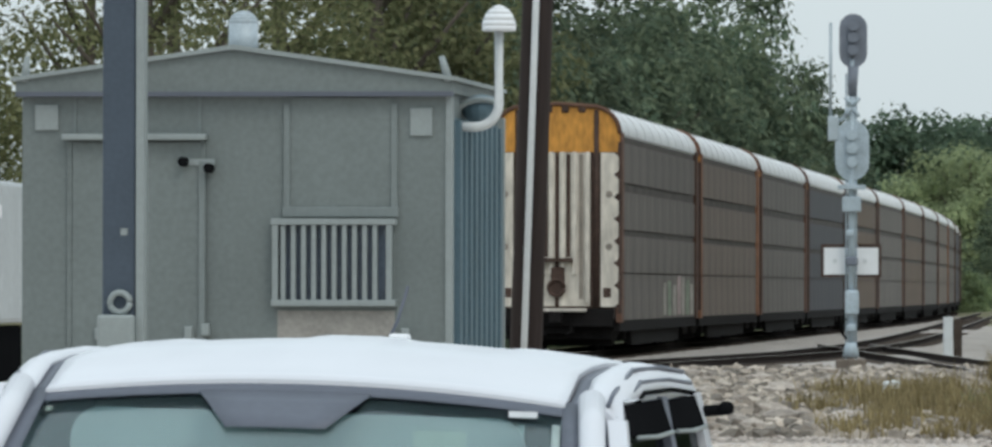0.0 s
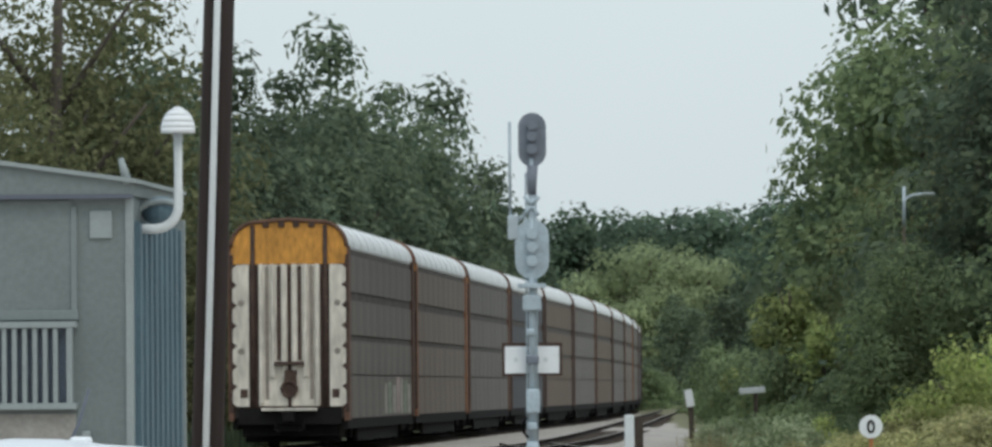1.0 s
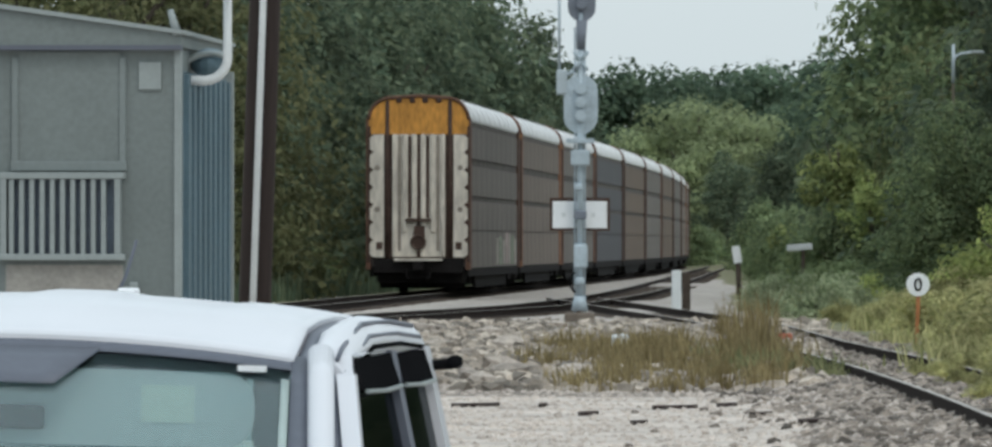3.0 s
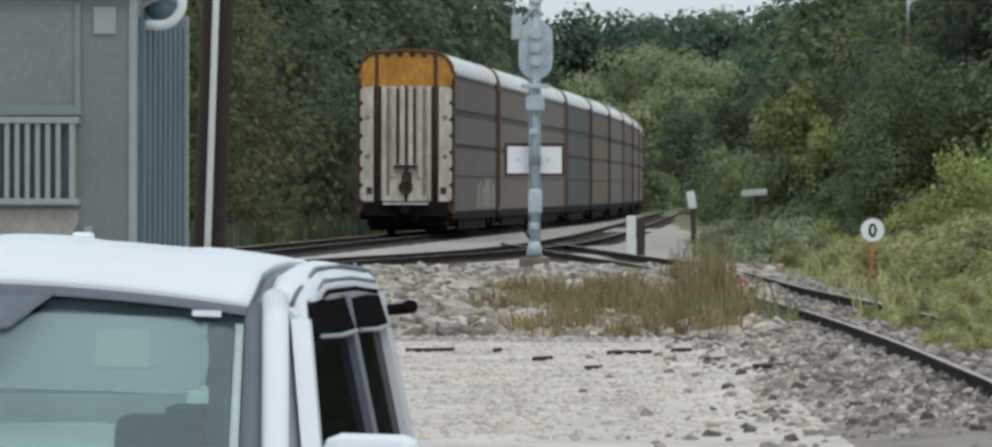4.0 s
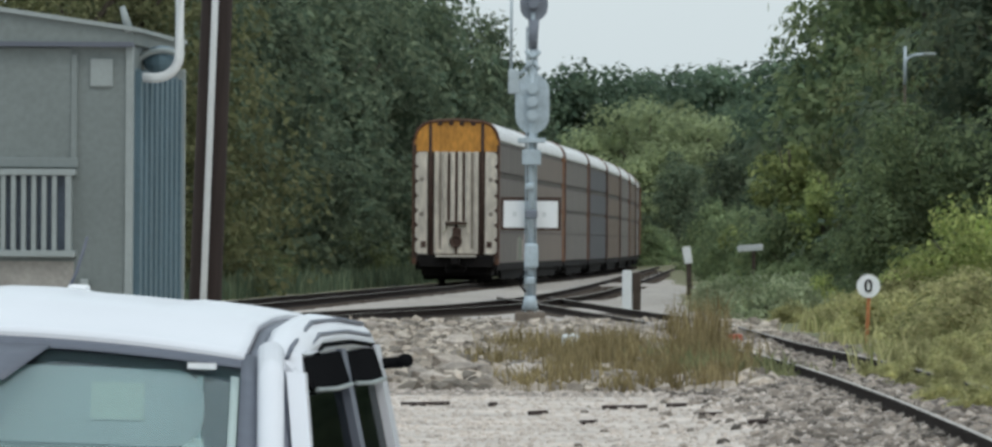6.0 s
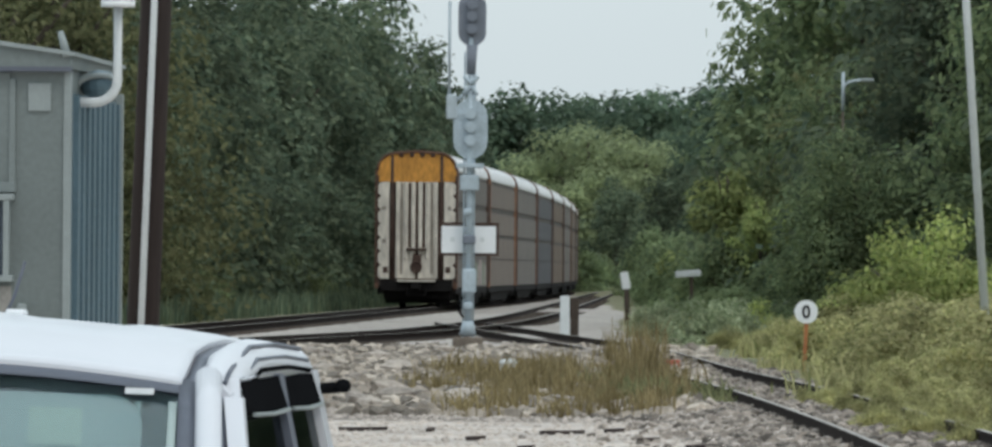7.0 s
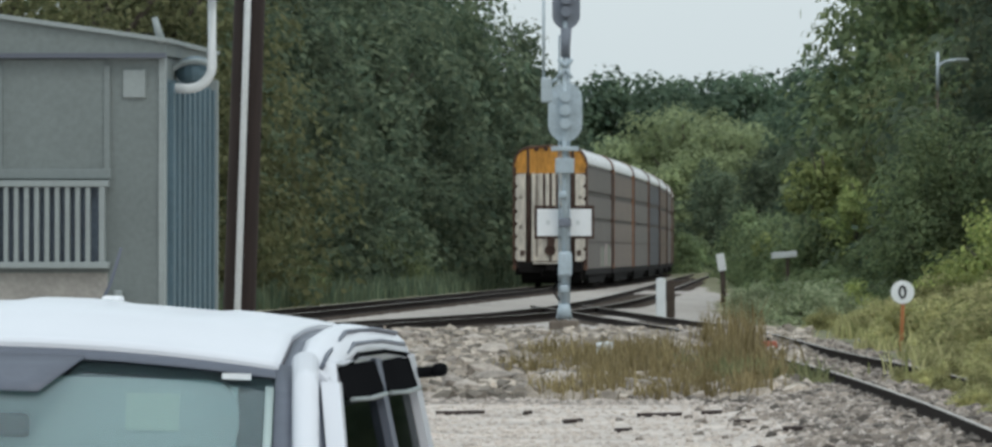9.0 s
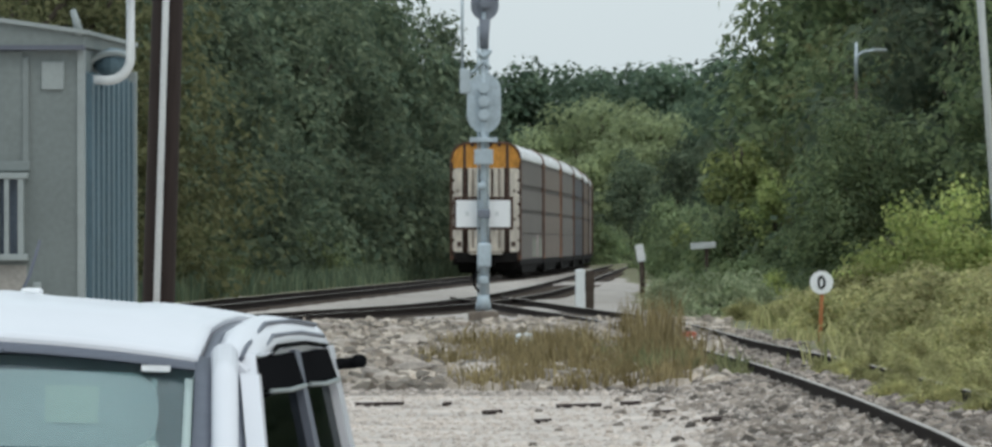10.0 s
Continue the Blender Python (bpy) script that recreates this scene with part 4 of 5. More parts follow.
def build_signal():
    root = tagged(new("railway_signal"), "pale grey railway signal mast with oval heads and white plate", "signal")
    root.matrix_basis = pose(-0.1, 163, 0.26)
    part("footing", box(B(), -0.34, 0.34, -0.36, 0.36, -0.3, 0.26, 0.05), M["concd"], root, "stained concrete footing")
    part("mast_base", rod(B(), (0, 0, 0.3), (0, 0, 0.62), 0.19, 0.12, 12), M["alu"], root)
    part("mast", rod(B(), (0, 0, 0.6), (0.02, 0, 6.9), 0.078, 0.068, 12), M["alu"], root)
    # upper head
    head = part("upper_head", oval(B(), 0.04, 0.62, 6.72, 7.92, -0.05, 0.0), M["sigdark"], root, "slate oval signal backboard")
    for z in (7.06, 7.34, 7.60):
        part("lens", rod(B(), (0.04, -0.09, z), (0.04, -0.05, z), 0.10, seg=14), M["lens"], head)
        part("hood", rod(B(), (0.04, -0.22, z + 0.05), (0.04, -0.05, z + 0.05), 0.12, seg=12), M["sigdark"], head)
    part("head_bracket", rod(B(), (0.02, 0, 6.1), (0.04, 0, 6.75), 0.10, 0.13, 10), M["sigdark"], root)
    # lower head
    head = part("lower_head", oval(B(), 0.02, 0.76, 4.22, 5.55, -0.06, 0.0), M["alu"], root, "pale blue-grey oval signal backboard")
    for z in (4.58, 4.88, 5.18):
        part("lens", rod(B(), (0.02, -0.10, z), (0.02, -0.06, z), 0.10, seg=14), M["galv"], head)
        part("hood", rod(B(), (0.02, -0.24, z + 0.05), (0.02, -0.06, z + 0.05), 0.125, seg=12), M["alu"], head)
    # bracket work between heads
    for a in (0.9, 2.2, 4.0, 5.3):
        part("bracket", rod(B(), (0.02, -0.05, 5.85), (0.02 + 0.26 * math.cos(a), -0.1, 5.85 + 0.26 * math.sin(a)), 0.045, seg=8), M["alu"], root)
    part("side_box", box(B(), -0.52, -0.28, -0.1, 0.1, 5.1, 5.65, 0.03), M["galv"], root)
    part("side_arm", rod(B(), (-0.45, 0, 5.4), (0.0, 0, 5.75), 0.04, seg=8), M["alu"], root)
    part("side_post", rod(B(), (-0.46, 0, 5.5), (-0.46, 0, 7.72), 0.035, seg=8), M["galv"], root, "thin upright beside the upper head")
    # platform, ladder
    part("platform", box(B(), -0.30, 0.32, -0.25, 0.30, 4.02, 4.12, 0.01), M["alu"], root)
    part("cable_box", box(B(), -0.20, 0.22, -0.20, 0.10, 3.52, 3.86, 0.03), M["alu"], root)
    for x in (-0.11, 0.11):
        part("ladder_rail", rod(B(), (x, 0.22, 0.2), (x, 0.22, 6.6), 0.022, seg=6), M["alu"], root)
    for k in range(20):
        part("ladder_rung", rod(B(), (-0.11, 0.22, 0.45 + 0.31 * k), (0.11, 0.22, 0.45 + 0.31 * k), 0.014, seg=6), M["alu"], root)
    for x, w, z0, z1 in ((0.02, 0.155, 1.24, 1.78), (0.0, 0.105, 0.86, 1.04), (-0.02, 0.10, 2.96, 3.12)):
        part("junction_case", box(B(), x - w, x + w, -0.18, 0.10, z0, z1, 0.05), M["alu"], root)
    part("plate_clamp", box(B(), -0.13, 0.15, -0.12, 0.24, 2.33, 2.53, 0.04), M["sigdark"], root)
    part("cable_loop", tube(B(), [(-0.10, -0.1, 0.7), (-0.21, -0.12, 0.85), (-0.22, -0.12, 1.0), (-0.12, -0.1, 1.15)], 0.03, 6), M["rubber"], root, "black cable loop")
    plate = part("number_plate", box(B(), -0.605, 0.605, 0.26, 0.28, 2.13, 2.73, 0.006), M["plate"], root, "white rectangular number plate")
    part("plate_edge", box(B(), -0.67, 0.67, 0.282, 0.30, 2.07, 2.81), M["rustd"], plate)
    for x in (-0.36, 0.30):
        part("plate_mark", box(B(), x - 0.045, x + 0.045, 0.254, 0.26, 2.38, 2.48), M["pvc"], plate)
    return root


build_signal()


# ---- poles ----
def build_wood_pole():
    root = tagged(new("utility_pole"), "dark leaning wooden utility pole with a pale conduit", "pole")
    root.matrix_basis = pose(-3.01, 66, 0.05, 0, 1.85, 0)
    part("shaft", rod(B(), (0, 0, -0.4), (0, 0, 12), 0.15, 0.125, 16), M["wood"], root)
    part("conduit", rod(B(), (-0.01, -0.185, 0), (-0.005, -0.165, 9.5), 0.031, seg=10), M["pvc"], root, "pale grey cable conduit")
    return root


build_wood_pole()


def build_steel_pole():
    root = tagged(new("steel_post"), "dark slate steel post with a pale flange beside the shed", "post")
    root.matrix_basis = pose(-4.81, 48, 0.2)
    part("web", box(B(), -0.12, 0.10, -0.10, 0.10, -0.2, 7.0, 0.015), M["steelpole"], root)
    part("flange", box(B(), 0.101, 0.155, -0.12, 0.12, -0.2, 7.0, 0.006), M["shedlight"], root, "pale edge flange")
    part("control_box", box(B(), -0.14, 0.10, -0.24, -0.10, 1.28, 1.68, 0.02), M["shedlight"], root, "small pale control box")
    part("hook_ring", tube(B(), [(0.0 + 0.065 * math.cos(a), -0.14, 1.76 + 0.065 * math.sin(a)) for a in np.linspace(0, 6.283, 15)], 0.022, 7), M["shedlight"], root)
    part("tag", box(B(), 0.0, 0.045, -0.106, -0.10, 2.20, 2.245), M["shedlight"], root)
    return root


build_steel_pole()


def build_box_trailer():
    root = tagged(new("box_trailer"), "white box trailer parked behind the shed", "trailer")
    root.matrix_basis = pose(-8.3, 58, 0.25)
    part("body", box(B(), -1.5, 1.52, 0, 2.2, 1.52, 2.66, 0.04), M["trailer"], root)
    part("side_rail", box(B(), 1.0, 1.53, -0.05, 0.0, 2.36, 2.46, 0.01), M["plate"], root)
    part("chassis", box(B(), -1.4, 1.45, 0.1, 2.1, 1.05, 1.50), M["rubber"], root)
    for x in (-0.8, 0.8):
        part("wheel", rod(B(), (x - 0.12, 1.1, 0.52), (x + 0.12, 1.1, 0.52), 0.53, seg=18), M["rubber"], root)
    return root


build_box_trailer()


def build_marker(x, y, h, w, white, label):
    root = tagged(new("marker_post"), label, "post")
    root.matrix_basis = pose(x, y, ground_z(x, y))
    if white > 0.9:
        part("post", box(B(), -w / 2, w / 2, -0.1, 0.1, -0.2, h, 0.03), M["pvc"], root)
        part("backing_post", box(B(), w / 2 + 0.02, w / 2 + 0.24, 0.02, 0.22, -0.2, h * 0.95, 0.03), M["tie"], root, "weathered timber backing post")
    else:
        part("post", rod(B(), (0.05, 0, -0.2), (0.0, 0, h * 0.75), 0.085, seg=8), M["tie"], root)
        part("target", box(B(), -w / 2, w / 2, -0.14, -0.09, -0.28, 0.28, 0.04), M["plate"], root, "pale tilted target plate", m=pose(-0.04, 0, h * 0.84, 0, -9, 0))
    return root


build_marker(2.40, 191, 1.06, 0.25, 1.0, "short white post beside a timber post")
build_marker(4.92, 235, 1.70, 0.27, 0.3, "dark post with pale target on top")


def build_round_sign():
    root = tagged(new("track_sign"), "round white track sign on a faded orange post", "sign")
    root.matrix_basis = pose(6.09, 134, ground_z(6.09, 134))
    h = 1.31 - ground_z(6.09, 134)
    part("post", box(B(), -0.035, 0.035, -0.02, 0.02, -0.2, h, 0.005), M["redpost"], root, m=pose(-0.03, 0, 0, 0, 2.5, 0))
    disc = part("disc", rod(B(), (0, -0.05, h), (0, -0.03, h), 0.215, seg=24), M["plate"], root, "white disc")
    part("disc_mark", tube(B(), [(0.055 * math.cos(a), -0.055, h + 0.105 * math.sin(a)) for a in np.linspace(0, 6.283, 17)], 0.022, 6), M["rubber"], disc, "black oval ring mark")
    return root



build_round_sign()


def build_rail_marker():
    root = tagged(new("rail_marker"), "small faded red marker block beside the spur rail", "marker")
    root.matrix_basis = pose(3.72, 136, ground_z(3.72, 136), 0, 0, 12)
    part("block", box(B(), -0.13, 0.13, -0.08, 0.08, -0.02, 0.16, 0.03), M["redmark"], root)
    part("stake", rod(B(), (0, 0.1, -0.1), (0, 0.1, 0.24), 0.02, seg=8), M["rail"], root)
    return root


build_rail_marker()

ob = tagged(new("marker_block", mesh_of(box(B(), -0.13, 0.13, -0.12, 0.12, -0.1, 0.30, 0.04), "marker_block", M["pvc"])), "small white tilted concrete block among dry weeds", "block")
ob.matrix_basis = pose(0.64, 126, ground_z(0.64, 126), 4, -8, 20)


def build_lamp_arm():
    root = tagged(new("street_lamp"), "grey street lamp with a curved arm among trees", "lamp")
    root.matrix_basis = pose(10.3, 205, ground_z(10.3, 205))
    z = 7.4 - ground_z(10.3, 205)
    part("pole", rod(B(), (0, 0, -0.2), (0, 0, z - 0.3), 0.04, 0.03), M["bark"], root, "dark timber pole")
    pts = [(0.0, 0, z - 0.35)] + [(0.3 - 0.3 * math.cos(a), 0, z - 0.30 + 0.27 * math.sin(a)) for a in np.linspace(0, 1.4, 6)] + [(0.62, 0, z + 0.02)]
    part("arm", tube(B(), pts, 0.04, 8), M["galv"], root)
    part("pole_top", rod(B(), (0, 0, z - 0.85), (0, 0, z + 0.22), 0.055, 0.045), M["galv"], root, "pale grey upper pole")
    part("lamp_head", box(B(), 0.5, 0.86, -0.08, 0.08, z - 0.04, z + 0.05, 0.03), M["shedlight"], root)
    return root


build_lamp_arm()


def build_board():
    root = tagged(new("trackside_board"), "pale low board on a post among the bushes", "board")
    root.matrix_basis = pose(6.35, 213, ground_z(6.35, 213), 0, 0, 8)
    part("post", box(B(), -0.05, 0.05, -0.04, 0.04, -0.2, 1.7, 0.01), M["tie"], root)
    part("board", box(B(), -0.38, 0.38, -0.10, -0.045, 1.58, 1.77, 0.03), M["trailer"], root, "dusty white board", m=pose(0, 0, 0, 0, -4, 0))
    return root


build_board()

root = tagged(new("slim_pole", mesh_of(rod(B(), (0, 0, -0.3), (0, 0, 14), 0.07, 0.055, 10), "slim_pole", M["pvc"])), "slim pale leaning metal pole beside dark trees", "pole")
root.matrix_basis = pose(8.32, 118, 0.2, 0, -3.9, 0)


# ---- trees ----
def crown_mesh(name, seed, w, h, lobes, per, size, material, low=0.0, puff=(0.10, 0.19)):
    rng = np.random.default_rng(seed)
    c = rng.normal(size=(lobes, 3))
    c /= np.linalg.norm(c, axis=1)[:, None]
    c *= rng.uniform(0.3, 1.0, (lobes, 1)) ** 0.6
    c[:, 2] = np.abs(c[:, 2]) - low
    c *= np.array([w / 2, w / 2, h])
    c[:, :2] *= (1.05 - 0.35 * np.clip(c[:, 2:] / h, 0, 1))
    c[:, 2] *= 0.9
    rad = rng.uniform(puff[0], puff[1], lobes) * w
    vs, fs = [], []
    for i in range(lobes):
        d = rng.normal(size=(per, 3))
        d /= np.linalg.norm(d, axis=1)[:, None]
        p = c[i] + d * rad[i] * rng.uniform(0.6, 1.12, (per, 1)) * np.array([1, 1, 0.72])
        nrm = d * 0.9 + np.array([0, 0, 0.45]) + rng.normal(size=(per, 3)) * 0.32
        a = np.cross(nrm, rng.normal(size=(per, 3)))
        a /= np.linalg.norm(a, axis=1)[:, None]
        b = np.cross(nrm, a)
        b /= np.linalg.norm(b, axis=1)[:, None]
        s = size * rng.uniform(0.5, 1.3, (per, 1))
        q = np.stack([p - a * s, p - b * s * 0.55, p + a * s, p + b * s * 0.55], 1).reshape(-1, 3)
        k = len(vs)
        vs.extend(map(tuple, q))
        fs.extend((k + 4 * j, k + 4 * j + 1, k + 4 * j + 2, k + 4 * j + 3) for j in range(per))
    return soup(name, vs, fs, material)


def build_tree(seed, height, width, bare, material, label, size=0.2, lobes=90, per=150, name="tree", puff=(0.10, 0.19)):
    rng = random.Random(seed)
    root = tagged(new(name), label, name, group="trees along the line" if name == "tree" else "bushes beside the line")
    bm = B()
    rod(bm, (0, 0, -0.3), (0.02 * height, 0, height * 0.62), 0.018 * height, 0.006 * height, 8)
    for k in range(9):
        a = rng.uniform(0, 6.28)
        z = height * rng.uniform(bare, 0.5)
        reach = width * 0.30 * (1.1 - z / height)
        rod(bm, (0.01 * height, 0, z), (math.cos(a) * reach, math.sin(a) * reach, z + height * 0.16), 0.007 * height, 0.002 * height, 6)
    part("trunk", bm, M["bark"], root)
    ob = new("crown", crown_mesh("crown", seed, width, height * (1 - bare), lobes, per, size, material, 0.08, puff))
    ob.parent = root
    ob.matrix_basis = pose(0, 0, height * bare)
    return root


def plant():
    kinds = {
        "d": build_tree(1, 16, 10, 0.06, M["leafd"], "tall dark green broadleaf tree", lobes=120, per=150),
        "e": build_tree(7, 17, 9, 0.06, M["leafd"], "tall dark green tree with an uneven crown", lobes=95, per=150),
        "m": build_tree(2, 14, 10, 0.05, M["leafm"], "green broadleaf tree with a full crown", lobes=120, per=230, size=0.15),
        "o": build_tree(3, 18, 11, 0.12, M["leafo"], "olive thin-leaved tree with gaps in the crown", lobes=130, per=64, size=0.11, puff=(0.06, 0.13)),
        "l": build_tree(4, 10, 10, 0.03, M["leafl"], "light green rounded tree", lobes=90),
        "b": build_tree(5, 3.0, 3.4, 0.0, M["leafl"], "bright yellow-green bush beside the tracks", size=0.075, lobes=70, per=130, name="bush"),
        "s": build_tree(6, 1.3, 2.0, 0.0, M["shrub"], "low pale grey-green shrub beside the tracks", size=0.05, lobes=50, per=90, name="bush"),
        "q": build_tree(12, 15, 11, 0.03, M["leafo"], "dense olive-green tree behind the shed", size=0.14, lobes=110, per=140),
        "f": build_tree(9, 17, 11, 0.02, M["leaff"], "far green forest tree with a broad crown", size=0.3, lobes=80, per=120, puff=(0.13, 0.22)),
        "y": build_tree(10, 1.2, 2.2, 0.0, M["grassg"], "golden-green weedy bush beside the tracks", size=0.05, lobes=60, per=90, name="bush"),
        "t": build_tree(16, 7.5, 3.8, 0.0, M["leafa"], "young slender light-green tree", size=0.11, lobes=46, per=110, puff=(0.09, 0.2)),
        "h": build_tree(13, 16, 11, 0.02, M["leafh"], "pale olive rounded tree beyond the bend", size=0.24, lobes=110, per=170, puff=(0.12, 0.2)),
        "g": build_tree(14, 1.5, 2.4, 0.0, M["grassg"], "yellow-green leafy weeds beside the spur", size=0.045, lobes=80, per=120, name="bush", puff=(0.09, 0.16)),
        "v": build_tree(15, 4.0, 5.0, 0.0, M["leafu"], "dark green undergrowth bush under the trees", size=0.11, lobes=70, per=120, name="bush"),
        "u": build_tree(8, 4.0, 5.0, 0.0, M["leafm"], "dense green undergrowth bush beside the tracks", size=0.11, lobes=70, per=120, name="bush"),
    }
    used = set()
    rng = random.Random(11)

    def put(kind, x, y, s):
        m = pose(x, y, ground_z(x, y) - 0.15, 0, 0, rng.uniform(0, 360))
        if kind in used:
            ob = copy_thing(kinds[kind], m)
        else:
            used.add(kind)
            ob = kinds[kind]
            ob.matrix_basis = m
        ob.scale = (s, s, s * rng.uniform(0.93, 1.07))
    # wall of trees on the far side of the track
    for y in range(205, 455, 14):
        put(rng.choice("ded" if y > 235 else "mq"), main_x(y) - 9.3 - rng.uniform(0, 2.0), y, rng.uniform(0.60, 0.72) if y < 240 else rng.uniform(0.85, 1.0) if y < 330 else rng.uniform(0.95, 1.1))
        if y > 250:
            put(rng.choice("de"), main_x(y) - 16 - rng.uniform(0, 5), y + 6, rng.uniform(0.62, 0.75) if y < 320 else rng.uniform(1.0, 1.15))
        put("v", main_x(y) - 6.0 - rng.uniform(0, 1.0), y + 3, rng.uniform(0.55, 0.8))
    for k in range(12):
        if k not in (0, 2, 4):
            put("o", -17.2 - k * 1.9 + rng.uniform(-0.8, 0.8), 196 + 7 * (k % 4), rng.uniform(0.95, 1.2))
        if k not in (3, 5, 7, 9):
            put("q", -15.5 - k * 2.2, 226 + 5 * (k % 3), rng.uniform(0.62, 0.85))
    for x, y, k, s in ((-15.6, 216, "q", 0.9), (-13.6, 232, "q", 1.15), (-15.2, 228, "o", 1.3), (-20.5, 222, "o", 1.2), (-14.0, 244, "d", 1.0), (-18.2, 234, "o", 1.35)):
        put(k, x, y, s)
    for x, y, k, s in ((-7.6, 392, "d", 1.28), (-5.2, 406, "e", 1.2), (-3.3, 430, "e", 0.97), (-10.6, 376, "e", 1.3), (-4.2, 450, "d", 0.9), (-12.5, 352, "d", 1.25)):
        put(k, x, y, s)
    put("e", -2.9, 446, 1.02)
    # right of the tracks
    for x, y, k, s in ((10.3, 250, "m", 0.5), (11.0, 234, "o", 0.62), (11.4, 240, "l", 0.6), (12.8, 238, "m", 1.2), (14.4, 211, "d", 0.95), (12.4, 228, "m", 0.72), (15.6, 222, "d", 1.15), (14.2, 215, "o", 0.85), (18.0, 215, "d", 1.15),
                       (15.8, 196, "m", 0.9), (18.2, 186, "e", 1.1), (13.0, 300, "m", 0.62), (16.5, 330, "m", 0.75), (13.4, 352, "m", 0.42), (20.5, 260, "d", 1.2), (18.0, 290, "o", 0.9),
                       (14.0, 390, "d", 0.45), (17.5, 410, "m", 0.6), (22.0, 330, "e", 0.95), (21.0, 205, "d", 1.2), (15.5, 450, "d", 0.48), (19.5, 470, "m", 0.6), (12.0, 219, "l", 0.42), (13.6, 204, "l", 0.40)):
        put(k, x, y, s)
    # undergrowth on the right
    for x, y, k, s in ((7.75, 226, "u", 0.85), (8.8, 231, "u", 0.9), (9.0, 220, "u", 0.6), (8.9, 238, "u", 0.6), (5.6, 178, "s", 1.05), (6.6, 183, "s", 1.15), (5.0, 197, "s", 1.0), (4.7, 190, "s", 0.7), (6.3, 209, "u", 0.36), (7.2, 200, "u", 0.45), (10.6, 200, "b", 1.0), (12.1, 196, "b", 0.8), (9.6, 214, "u", 0.6),
                       (10.6, 222, "u", 0.85), (8.2, 258, "u", 0.7), (8.0, 284, "u", 0.75), (9.2, 310, "u", 0.85), (10.8, 205, "u", 0.55), (9.5, 352, "u", 0.9), (11.0, 400, "u", 1.0),
                       (12.2, 440, "u", 1.1), (7.3, 243, "s", 0.8), (11.8, 178, "b", 0.55), (10.2, 150, "s", 0.6), (12.6, 212, "u", 0.9), (12.0, 480, "u", 1.2), (8.6, 204, "s", 0.9),
                       (5.2, 214, "s", 0.6), (7.0, 206, "s", 0.75), (9.4, 170, "s", 0.8)):
        put(k, x, y, s)
    # beyond the bend
    for k in range(13):
        put("f", -8 + 3.4 * k + rng.uniform(-1, 1), 815 + rng.uniform(-10, 40), rng.uniform(1.57, 1.80))
    for x, y, k, s in ((17.8, 770, "h", 1.32), (12.0, 775, "h", 1.46), (6.6, 780, "h", 1.26), (15.0, 766, "h", 1.12), (9.6, 766, "h", 1.08), (20.5, 800, "f", 1.25), (22.5, 680, "f", 1.2), (17.4, 480, "d", 0.68), (18.5, 530, "m", 0.75), (13.5, 500, "u", 1.1), (20.5, 540, "d", 0.8), (25.0, 560, "f", 0.9), (23.6, 740, "m", 0.95), (10.3, 199, "m", 0.50), (15.4, 262, "e", 1.5), (12.2, 620, "d", 0.75), (16.0, 600, "d", 0.75), (8.6, 560, "u", 1.0), (7.9, 232, "t", 1.05), (8.9, 226, "t", 0.8), (9.9, 240, "t", 1.1)):
        put(k, x, y, s)
    for x, y, s in ((9.5, 166, 1.0), (10.9, 169, 1.12), (8.5, 173, 0.5), (7.7, 196, 0.45)):
        put("b", x, y, s)
    # golden weeds by the spur
    for x, y, s in ((6.7, 117, 0.8), (7.5, 124, 1.0), (8.2, 114, 0.95), (7.2, 133, 0.9), (8.7, 129, 1.1), (6.5, 142, 0.7), (7.7, 108, 0.8), (8.3, 142, 1.0), (9.3, 136, 1.0), (7.0, 152, 0.7)):
        put("y", x, y, s * 1.4)
    for x, y, s in ((4.9, 88, 0.34), (5.1, 84, 0.36), (5.2, 92, 0.38), (4.95, 97, 0.32), (5.4, 80, 0.34), (5.6, 85, 0.42), (5.8, 90, 0.45), (4.72, 104, 0.28), (5.05, 101, 0.36), (6.0, 78, 0.4), (6.3, 84, 0.5), (6.7, 88, 0.6), (5.55, 99, 0.42), (5.35, 104, 0.42), (5.75, 95, 0.40), (6.2, 98, 0.5), (6.0, 104, 0.55), (5.6, 109, 0.45), (6.3, 91, 0.45), (6.1, 113, 0.55), (7.0, 94, 0.6), (6.75, 104, 0.6), (7.5, 101, 0.8), (6.6, 110, 0.75), (7.3, 106, 1.0), (8.3, 107, 1.0), (6.8, 121, 0.85), (7.9, 119, 1.2), (9.0, 121, 1.2), (7.0, 128, 0.8), (8.0, 133, 1.1), (9.2, 128, 1.2), (5.9, 150, 0.5), (6.6, 158, 0.7), (7.8, 150, 0.9), (9.0, 155, 1.1), (10.2, 143, 1.2), (8.4, 165, 1.0), (5.7, 164, 0.5)):
        put("g", x, y, s)
    # unseen trees added right of the view to darken the truck glass reflections
    for k in range(9):
        put(rng.choice("de"), 29 + 5.5 * k, 175 + 14 * (k % 3), 1.1)
        put(rng.choice("de"), 36 + rng.uniform(0, 6), 20 + 17 * k, 1.0)


plant()


